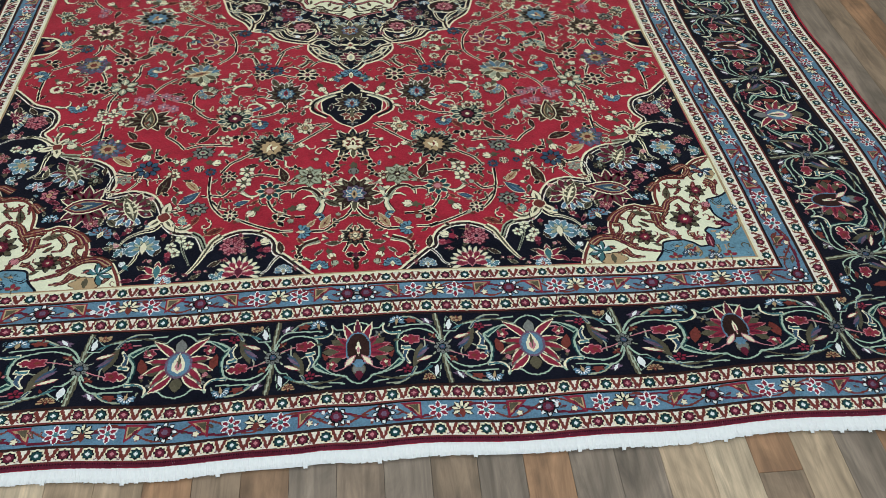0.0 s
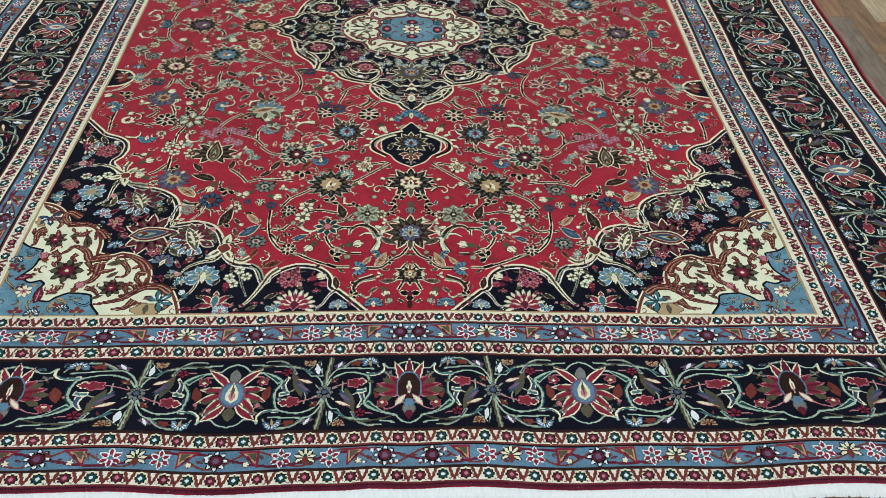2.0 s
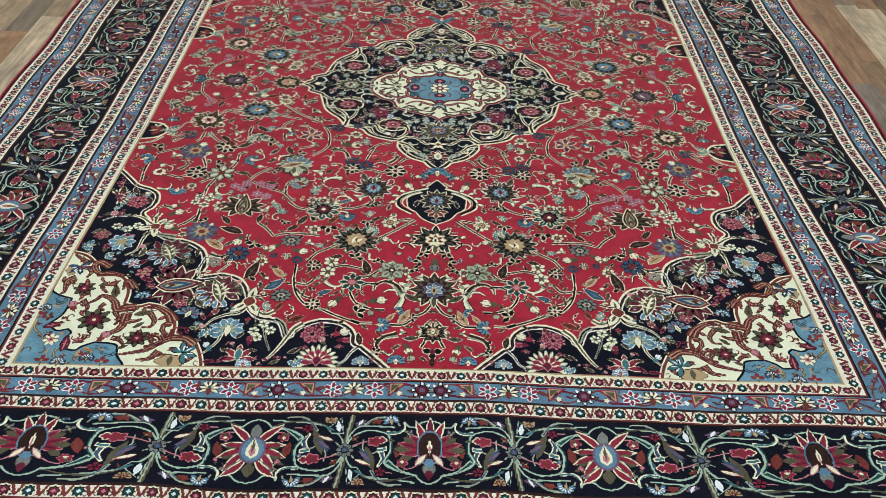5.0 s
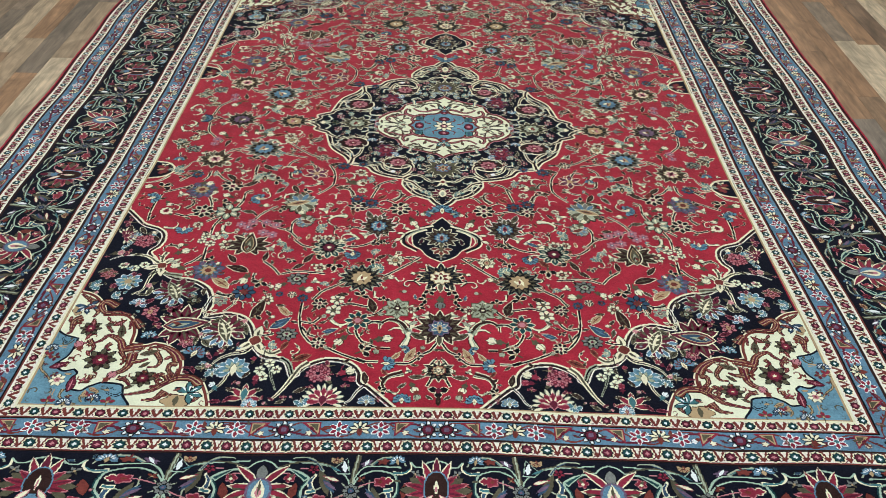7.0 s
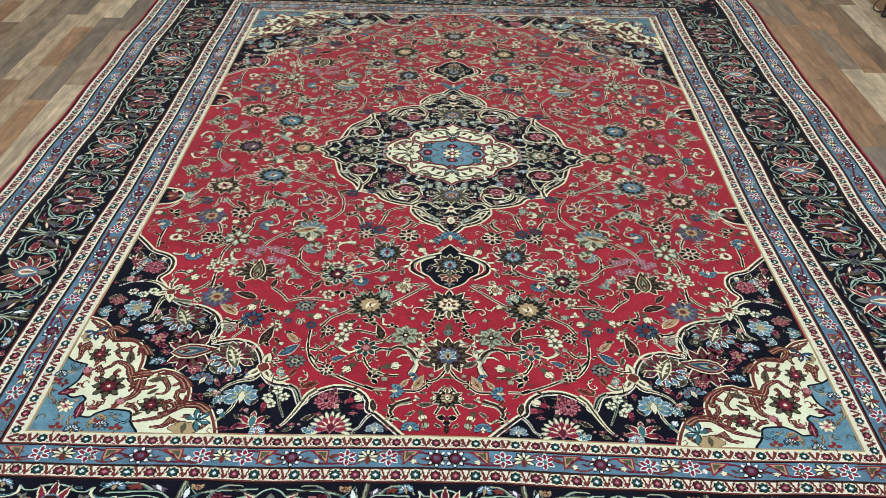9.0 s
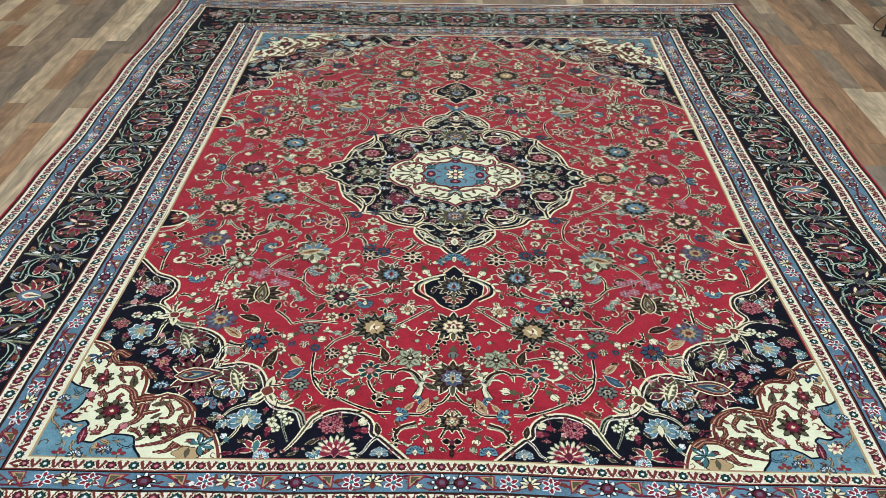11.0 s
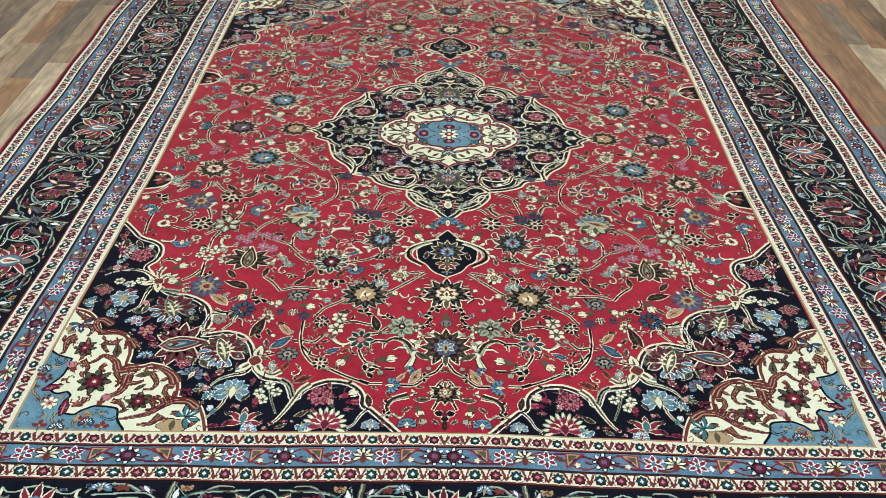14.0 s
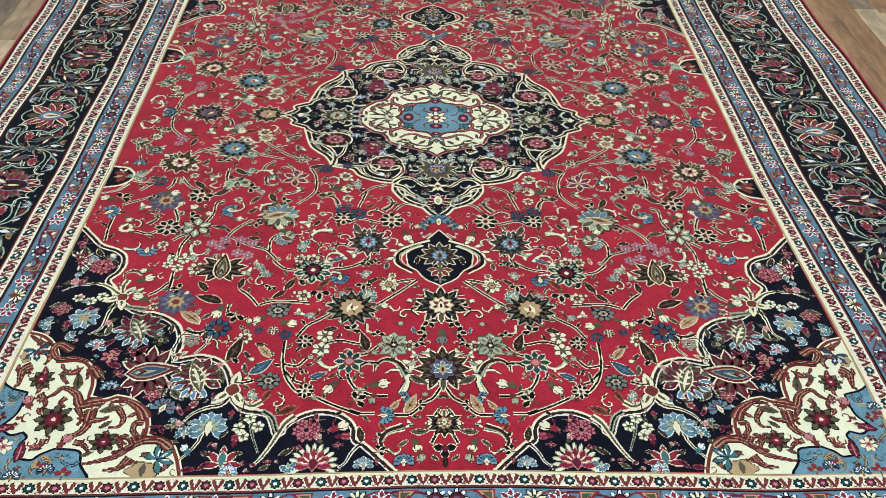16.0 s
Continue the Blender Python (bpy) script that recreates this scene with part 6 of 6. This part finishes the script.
    lay("daisy", ring(6, 0.2, 1.0, 0.6, "cream", "green", 5, 0.1, tip=0.62) + [fill(lobed(5, 0.3), "olive", 6.4)], [(0.290, -1.003, 0.022), (0.296, -1.047, 0.023), (0.686, -0.740, 0.016), (0.716, -0.733, 0.016), (0.696, -0.771, 0.016), (0.723, -0.759, 0.014)])
    lay("blossom", ring(6, 0.2, 1.0, 0.56, "pink", "mauve", 5, 0.12) + [fill(lobed(5, 0.35), "mauve", 6.4), fill(lobed(4, 0.15), "white", 6.8)], [(0.519, -0.670, 0.018), (0.553, -0.658, 0.018), (0.524, -0.719, 0.018), (0.554, -0.709, 0.018), (0.595, -0.657, 0.018), (0.605, -0.685, 0.017), (0.628, -0.672, 0.016), (0.809, -0.153, 0.018), (0.812, -0.186, 0.016)])
    lay("carnation", carnation("sky", "navy", "cream", "blue"), [(0.138, -1.241, 0.026, 90), (0.090, -1.365, 0.024, 0), (0.093, -1.190, 0.016, 60), (0.267, -0.800, 0.026, 180), (0.787, -0.704, 0.026, 180), (0.597, -0.532, 0.030, -80), (0.907, -0.303, 0.020, 0), (0.497, -0.362, 0.016, 0), (0.929, -0.547, 0.030, 60)])
    lay("carnation", carnation("sage", "cream", "black", "teal"), [(0.602, -0.406, 0.040, -10)])
    lay("crescent_leaf", hook("cream", "brown"), [(0.108, -1.138, 0.040, 40), (0.335, -0.633, 0.034, -70), (0.526, -0.346, 0.034, 10), (0.286, -0.719, 0.028, -20), (0.931, -0.085, 0.026, 180)])
    lay("crescent_leaf", hook("brown", "cream"), [(0.129, -1.103, 0.042, -10), (0.118, -1.306, 0.038, -90), (0.155, -0.479, 0.034, 60), (0.460, -0.146, 0.030, -90), (0.807, -0.568, 0.026, 60), (0.321, -0.471, 0.030, 0), (0.502, -0.385, 0.026, 200), (0.800, -0.798, 0.024, -40)])
    lay("bud", bud("cream", "brown", "olive"), [(0.154, -1.153, 0.028, 80), (0.260, -1.157, 0.026, -140), (0.093, -0.625, 0.026, 160), (0.293, -0.415, 0.038, 90), (0.155, -0.905, 0.020, 60), (0.565, -0.922, 0.028, -160), (0.388, -0.963, 0.026, 100), (0.755, -0.884, 0.026, -60), (0.766, -0.816, 0.026, 60), (0.064, -1.319, 0.022, 160), (0.783, -0.449, 0.026, 90), (0.664, -0.554, 0.020, 40), (0.580, -0.569, 0.020, 80), (0.750, -0.314, 0.018, 40), (0.647, -0.106, 0.030, 90), (0.332, -0.446, 0.014, 0), (0.484, -0.965, 0.016, 0)])
    lay("bud", bud("sage", "brown", "rust"), [(0.054, -1.343, 0.020, 170), (0.163, -1.191, 0.018, 200), (0.043, -1.189, 0.014, 0), (0.172, -1.061, 0.016, 60), (0.327, -1.072, 0.016, 90), (0.306, -1.194, 0.014, 60), (0.110, -0.961, 0.014, 90), (0.268, -0.413, 0.024, 0)])
    lay("lily", lily("cream", "black"), [(0.269, -0.361, 0.020, 180), (0.431, -0.200, 0.022, 180), (0.728, -0.116, 0.024, 60), (0.842, -0.522, 0.024, 30), (0.810, -0.037, 0.022, 0), (0.927, -0.060, 0.018, 90)])
    lay("leaf", leaf("brown", "cream", "olive"), [(0.594, -0.879, 0.036, -60), (0.522, -0.825, 0.022, 20), (0.187, -1.022, 0.032, -5), (0.500, -1.052, 0.040, 30), (0.332, -0.446, 0.026, 80), (0.637, -0.445, 0.028, 60), (0.394, -0.827, 0.026, 40), (0.178, -0.810, 0.018, 70), (0.185, -1.291, 0.022, 0), (0.537, -0.531, 0.018, 60)])
    lay("leaf", leaf("gold", "cream", "rust"), [(0.073, -1.210, 0.028, 40), (0.111, -1.214, 0.018, 50), (0.430, -1.053, 0.026, -30), (0.628, -0.943, 0.034, -40), (0.410, -0.723, 0.014, 20)])
    lay("leaf", leaf("blue", "cream", "ltblue"), [(0.431, -1.106, 0.034, 60), (0.295, -1.129, 0.022, 80), (0.070, -0.983, 0.012, 0), (0.277, -0.730, 0.020, 70)])
    lay("sprig", sprig("black", "cream"), [(0.203, -0.822, 0.024, 180), (0.316, -0.853, 0.030, 180), (0.202, -1.198, 0.028, 60), (0.145, -1.334, 0.018, 60), (0.059, -1.022, 0.020, 120), (0.140, -1.032, 0.014, 60), (0.160, -1.001, 0.020, 0), (0.375, -0.806, 0.030, 70), (0.520, -0.938, 0.028, 200), (0.056, -1.212, 0.018, 90), (0.199, -0.735, 0.022, 160), (0.508, -1.080, 0.022, 40), (0.912, -0.478, 0.030, 40), (0.371, -0.757, 0.016, 0), (0.175, -0.744, 0.018, 0), (0.562, -0.418, 0.028, 90), (0.660, -0.281, 0.026, 0), (0.838, 0.000, 0.020, 0), (0.448, -1.106, 0.014, 90), (0.537, -0.215, 0.020, 60), (0.520, -0.583, 0.022, 100)])
    # half lobes that grow from the side border
    lob = spline(P(EDGE_X, -0.318, 0.930, -0.330, 0.905, -0.372, 0.930, -0.412, EDGE_X, -0.428), 0.006)
    for sx, sy in QUAD:
        assemble("side_lobe", [fill(np.concatenate([lob, P(0.992, -0.428, 0.992, -0.318)]), "navy", 2), outline(lob, 0.0075, "cream", 2.5, False), ribbon(lob * P(0.982, 1.0) + P(0.030, 0.0), 0.004, None, "brown", 2.4, smooth=False)] + shift(carnation("rust", "wine", "gold", "rose"), P(0.952, -0.372), 70, 0.030)
                 + strap(P(0.905, -0.380, 0.872, -0.350, 0.862, -0.322), 0.015, 0.005, "olive", "cream", 3) + strap(P(0.912, -0.405, 0.935, -0.440, EDGE_X, -0.458), 0.014, 0.005, "olive", "cream", 3) + strap(P(0.900, -0.390, 0.870, -0.400, 0.850, -0.392), 0.012, 0.004, "olive", "cream", 3), field, ((sx, sy),))
    # stems
    runs = [P(0.062, -0.805, 0.094, -0.836, 0.131, -0.869, 0.175, -0.905), P(0.071, -0.803, 0.110, -0.811, 0.151, -0.827), P(0.275, -0.923, 0.304, -0.947, 0.336, -0.970, 0.359, -1.008), P(0.387, -1.019, 0.385, -1.080, 0.373, -1.129, 0.352, -1.162, 0.336, -1.177), P(0.381, -1.094, 0.348, -1.099, 0.327, -1.074), P(0.375, -1.115, 0.352, -1.142, 0.332, -1.150), P(0.303, -1.186, 0.258, -1.210, 0.217, -1.228, 0.192, -1.239),
            P(0.175, -1.032, 0.210, -1.028, 0.253, -1.019, 0.294, -1.031), P(0.154, -1.032, 0.177, -1.057, 0.209, -1.067), P(0.228, -1.120, 0.220, -1.144, 0.205, -1.167), P(0.205, -1.164, 0.169, -1.184, 0.129, -1.187), P(0.006, -1.162, 0.024, -1.192, 0.049, -1.207), P(0.056, -1.220, 0.080, -1.239, 0.120, -1.239), P(0.158, -1.235, 0.190, -1.235, 0.215, -1.225), P(0.018, -1.291, 0.030, -1.317), P(0.010, -1.224, 0.022, -1.246, 0.011, -1.261),
            P(0.200, -0.726, 0.229, -0.752, 0.266, -0.765, 0.290, -0.764), P(0.390, -0.775, 0.422, -0.766, 0.451, -0.739), P(0.446, -0.730, 0.476, -0.697, 0.527, -0.677, 0.580, -0.647), P(0.467, -0.706, 0.470, -0.660, 0.456, -0.631), P(0.531, -0.570, 0.559, -0.594, 0.584, -0.628, 0.605, -0.685), P(0.626, -0.482, 0.646, -0.497, 0.646, -0.546, 0.660, -0.587), P(0.693, -0.644, 0.705, -0.683, 0.705, -0.733), P(0.732, -0.663, 0.712, -0.644, 0.695, -0.635),
            P(0.703, -0.787, 0.700, -0.826, 0.700, -0.860), P(0.706, -0.826, 0.724, -0.855, 0.743, -0.872), P(0.526, -0.846, 0.493, -0.875, 0.470, -0.905), P(0.465, -0.901, 0.429, -0.889, 0.385, -0.889, 0.337, -0.894), P(0.391, -0.308, 0.370, -0.357, 0.366, -0.422, 0.384, -0.460, 0.414, -0.494), P(0.769, -0.368, 0.738, -0.413, 0.709, -0.434), P(0.783, -0.368, 0.786, -0.411, 0.797, -0.431), P(0.815, -0.367, 0.845, -0.406, 0.870, -0.440),
            P(0.752, -0.533, 0.736, -0.575, 0.743, -0.595), P(0.819, -0.465, 0.857, -0.486, 0.902, -0.512), P(0.902, -0.524, 0.910, -0.571, 0.910, -0.620, 0.903, -0.668), P(0.777, -0.623, 0.801, -0.637, 0.835, -0.627), P(0.181, -0.584, 0.198, -0.617, 0.193, -0.638), P(0.169, -0.574, 0.225, -0.558, 0.253, -0.572), P(0.194, -0.703, 0.195, -0.726, 0.209, -0.744), P(0.553, -0.163, 0.502, -0.210, 0.461, -0.244, 0.412, -0.264), P(0.480, -0.311, 0.453, -0.306, 0.435, -0.337),
            P(0.503, -0.273, 0.528, -0.297, 0.536, -0.334), P(0.405, -0.409, 0.428, -0.437, 0.460, -0.447), P(0.710, -0.209, 0.744, -0.227, 0.771, -0.264), P(0.558, -0.240, 0.506, -0.254, 0.477, -0.261), P(0.849, 0.000, 0.859, -0.007, 0.869, -0.028), P(0.726, -0.065, 0.765, -0.018, 0.796, -0.017), P(0.860, -0.028, 0.850, -0.094, 0.817, -0.140), P(0.126, -0.515, 0.108, -0.491, 0.088, -0.481), P(0.212, -0.427, 0.223, -0.466, 0.233, -0.504), P(0.153, -0.388, 0.200, -0.409, 0.231, -0.449), P(0.444, -1.142, 0.467, -1.149, 0.486, -1.148), P(0.615, -0.437, 0.637, -0.372, 0.637, -0.318)]
    for r in runs:
        assemble("stem", stem(r, 0.0052, "black", "cream", 4, 0.0024), field, QUAD)
        line = spline(r, 0.004)
        n = normals(line)
        for k, i in enumerate(range(5, len(line) - 3, 13)):
            sgn = 1 if k % 2 else -1
            d = n[i] * sgn
            way = math.degrees(math.atan2(d[1], d[0])) - 90 + 35 * sgn
            assemble("leaf", leaf("brown" if k % 3 else "olive", "cream", "black"), field, QUAD, line[i] + d * 0.014, way, 0.0115)
    # small leaves and buds between the large flowers
    kinds = [("bud", bud("cream", "black", "olive")), ("hook", hook("cream", "brown")), ("leaf", leaf("brown", "cream", "olive")), ("sprig", sprig("black", "cream")), ("tendril", curl("cream", "black", 1)), ("leaf", leaf("olive", "buff", "brown")), ("hook", hook("black", "cream")), ("small_carnation", carnation("teal", "cream", "sage", "sage")),
             ("tendril", curl("cream", "brown", -1)), ("lily", lily("cream", "black")), ("leaf", leaf("rust", "gold", "brown")), ("small_rosette", rosette(7, "cream", "olive", "wine", "gold"))]
    pend = P(0.0, -0.56, 0.06, -0.62, 0.13, -0.70, 0.12, -0.77, 0.0, -0.83)
    red = dense(np.concatenate([P(0.0, -0.545), MED[::-1] * 1.02, P(0.955, 0.0), CORNER[::-1], P(0.0, -1.375, 0.0, -0.83), pend[::-1][1:-1]]))
    taken = occupied(list(field.children))
    for i, (x, y, s, a) in enumerate(scatter(red, taken, 400, 0.0075, 0.026, 11, 0.002, 0.40)):
        nm, shp = kinds[i % len(kinds)]
        assemble(nm, shp, field, QUAD, (x, y), a, s)


def rug_edges():
    # gold and cream line round the field
    mitred("field_line", 0.9790, 0.9845, 1.3850, 1.3885, "gold", 4.6, field)
    mitred("field_line", 0.9845, 0.9900, 1.3885, 1.3925, "cream", 4.6, field)
    for sy in (-1, 1):
        r = random.Random(5 + sy)
        # plain woven end under the fringe
        xs = np.linspace(-HX + 0.004, HX - 0.004, 780)
        base = warp(np.stack([xs, np.full(780, sy * (HY - 0.006))], 1))
        verts, faces = [], []
        for i in range(780 - 1):
            x, y = base[i]
            n_len = 0.032 + 0.0036 * r.random() + (0.005 if r.random() < 0.03 else 0) + 0.0020 * math.sin(i * 0.05) + 0.0015 * math.sin(i * 0.013)
            dx = r.uniform(-0.004, 0.004)
            w = 0.0092
            k = len(verts)
            h = PILE - 0.0018 + r.uniform(-0.001, 0.0006)
            for f, ww, z in ((0.0, w, h), (0.35, w * 1.15, h - 0.002), (0.8, w * 1.05, 0.0075), (1.0, w * 0.85, 0.0045)):
                for sgn in (-1, 1):
                    verts.append((x + dx * f + sgn * ww / 2, y + sy * n_len * f, z + r.uniform(-0.0012, 0.0012)))
                verts.append((x + dx * f, y + sy * n_len * f, z + 0.0016))
            for j in range(3):
                a, b = k + 3 * j, k + 3 * j + 3
                faces += [(a, b, b + 2, a + 2), (a + 2, b + 2, b + 1, a + 1)]
        ob = new("fringe", mesh_from("fringe", verts, faces, [COTTON]))
        ob.parent = rug
        tagged(ob, "short white cotton fringe with ragged ends")
        strip = warp(np.concatenate([np.stack([np.linspace(-HX, HX, 90), np.full(90, sy * (HY - 0.010))], 1), np.stack([np.linspace(-HX, HX, 90), np.full(90, sy * (HY + 0.026))], 1)]))
        v = [(a, b, PILE + 0.0001 if i < 90 else 0.0045) for i, (a, b) in enumerate(strip)]
        ob2 = new("woven_end", mesh_from("woven_end", v, [(i, i + 1, 91 + i, 90 + i) for i in range(89)], [COTTON]))
        ob2.parent = rug
        # teeth of red pile over the white end
        teeth = [fill(P(x, sy * (HY - 0.012), x + 0.0045, sy * (HY - 0.012), x + 0.0022 + r.uniform(-0.001, 0.001), sy * (HY - 0.004 + r.uniform(-0.001, 0.002))), "wine", 9) for x in np.arange(-HX, HX, 0.0048)]
        assemble("pile_edge", teeth, rug, knots=False)
    mitred("wine_edge", 1.5575, HX, 1.8632, HY - 0.0005, "wine", 1.1, rug)
    for sx in (-1, 1):
        # overcast side cord
        ys = np.linspace(-HY, HY, 220)
        line = warp(np.stack([np.full(220, sx * HX), ys], 1))
        verts, faces = [], []
        for i, (x, y) in enumerate(line):
            rr = 0.0068 * (1 + 0.05 * math.sin(i * 2.1))
            verts += [(x + rr * math.cos(a), y, 0.0072 + rr * math.sin(a)) for a in np.linspace(0, 2 * math.pi, 8, endpoint=False)]
        for i in range(219):
            for j in range(8):
                faces.append((i * 8 + j, i * 8 + (j + 1) % 8, (i + 1) * 8 + (j + 1) % 8, (i + 1) * 8 + j))
        ob = new("side_cord", mesh_from("side_cord", verts, faces, [WOOL["red"]]))
        ob.parent = rug
        tagged(ob, "red overcast wool side cord")


mitred("dark_ground", 0.988, 1.5565, 1.388, 1.863, "brown", 0.4, rug)
for key in "ABCD":
    guard(key)
blue_band("blue1", 0.367, 0.022)
blue_band("blue2", 0.370, 0.050)
main_border()
medallion()
corners()
field_flowers()
rug_edges()


# ---------------------------------------------------------------- the chair beyond the rug, its cable
def bar(bm, a, b, r0, r1, n=10):
    a, b = Vector(a), Vector(b)
    q = (b - a).to_track_quat("Z", "Y").to_matrix()
    rings = []
    for c, r in ((a, r0), (a.lerp(b, 0.5), (r0 + r1) / 2 * 1.04), (b, r1)):
        rings.append([bm.verts.new(c + q @ Vector((r * math.cos(2 * math.pi * i / n), r * math.sin(2 * math.pi * i / n), 0))) for i in range(n)])
    for u, v in zip(rings, rings[1:]):
        for i in range(n):
            bm.faces.new((u[i], u[(i + 1) % n], v[(i + 1) % n], v[i]))
    bm.faces.new(rings[0][::-1])
    bm.faces.new(rings[-1])


def chair():
    ob = tagged(new("chair"), "dark wooden chair with splayed legs and dark green seat", "chair")
    feet = [(2.225, 1.470), (2.085, 2.010), (2.740, 1.560), (2.620, 2.100)]
    cx, cy = 2.43, 1.79
    for fx, fy in feet:
        bm = bmesh.new()
        bar(bm, (fx, fy, 0.0), (fx + (cx - fx) * 0.42, fy + (cy - fy) * 0.42, 0.44), 0.016, 0.022)
        lg = part("leg", bm, DARK_WOOD, ob)
        bm = bmesh.new()
        bar(bm, (fx, fy, 0.0), (fx + (cx - fx) * 0.02, fy + (cy - fy) * 0.02, 0.022), 0.018, 0.018)
        part("foot_cap", bm, STEEL if fy > 1.9 else DARK_WOOD, lg, "metal foot cap" if fy > 1.9 else "")
    bm = bmesh.new()
    bmesh.ops.create_cone(bm, cap_ends=True, segments=28, radius1=0.24, radius2=0.23, depth=0.06, matrix=Matrix.Translation((cx, cy, 0.47)))
    part("seat", bm, FABRIC, ob, "padded dark green seat", bevel=0.006)
    for a, b in ((0, 1), (2, 3)):
        (ax, ay), (bx, by) = feet[a], feet[b]
        bm = bmesh.new()
        bar(bm, (ax + (cx - ax) * 0.2, ay + (cy - ay) * 0.2, 0.2), (bx + (cx - bx) * 0.2, by + (cy - by) * 0.2, 0.2), 0.009, 0.009)
        part("stretcher", bm, DARK_WOOD, ob)
    for s in (-1, 1):
        bm = bmesh.new()
        bar(bm, (cx + 0.18, cy + s * 0.16, 0.48), (cx + 0.27, cy + s * 0.17, 0.92), 0.014, 0.012)
        part("back_post", bm, DARK_WOOD, ob)
    bm = bmesh.new()
    box(bm, cx + 0.245, cx + 0.27, cy - 0.18, cy + 0.18, 0.76, 0.92)
    part("backrest", bm, DARK_WOOD, ob, bevel=0.008)


def cable():
    cu = bpy.data.curves.new("cable", "CURVE")
    cu.dimensions, cu.bevel_depth, cu.bevel_resolution = "3D", 0.0028, 2
    sp = cu.splines.new("NURBS")
    pts = [(2.30, 1.50, 0.16), (2.22, 1.52, 0.10), (2.175, 1.55, 0.03), (2.20, 1.52, 0.004), (2.30, 1.56, 0.003), (2.55, 1.62, 0.003), (3.1, 1.7, 0.003)]
    sp.points.add(len(pts) - 1)
    for q, c in zip(sp.points, pts):
        q.co = (*c, 1)
    sp.use_endpoint_u, sp.order_u = True, 4
    cu.materials.append(CABLE)
    tagged(new("cable", cu), "thin black cable looping to the floor beside chair", "cable")


chair()
cable()
floor_planks()
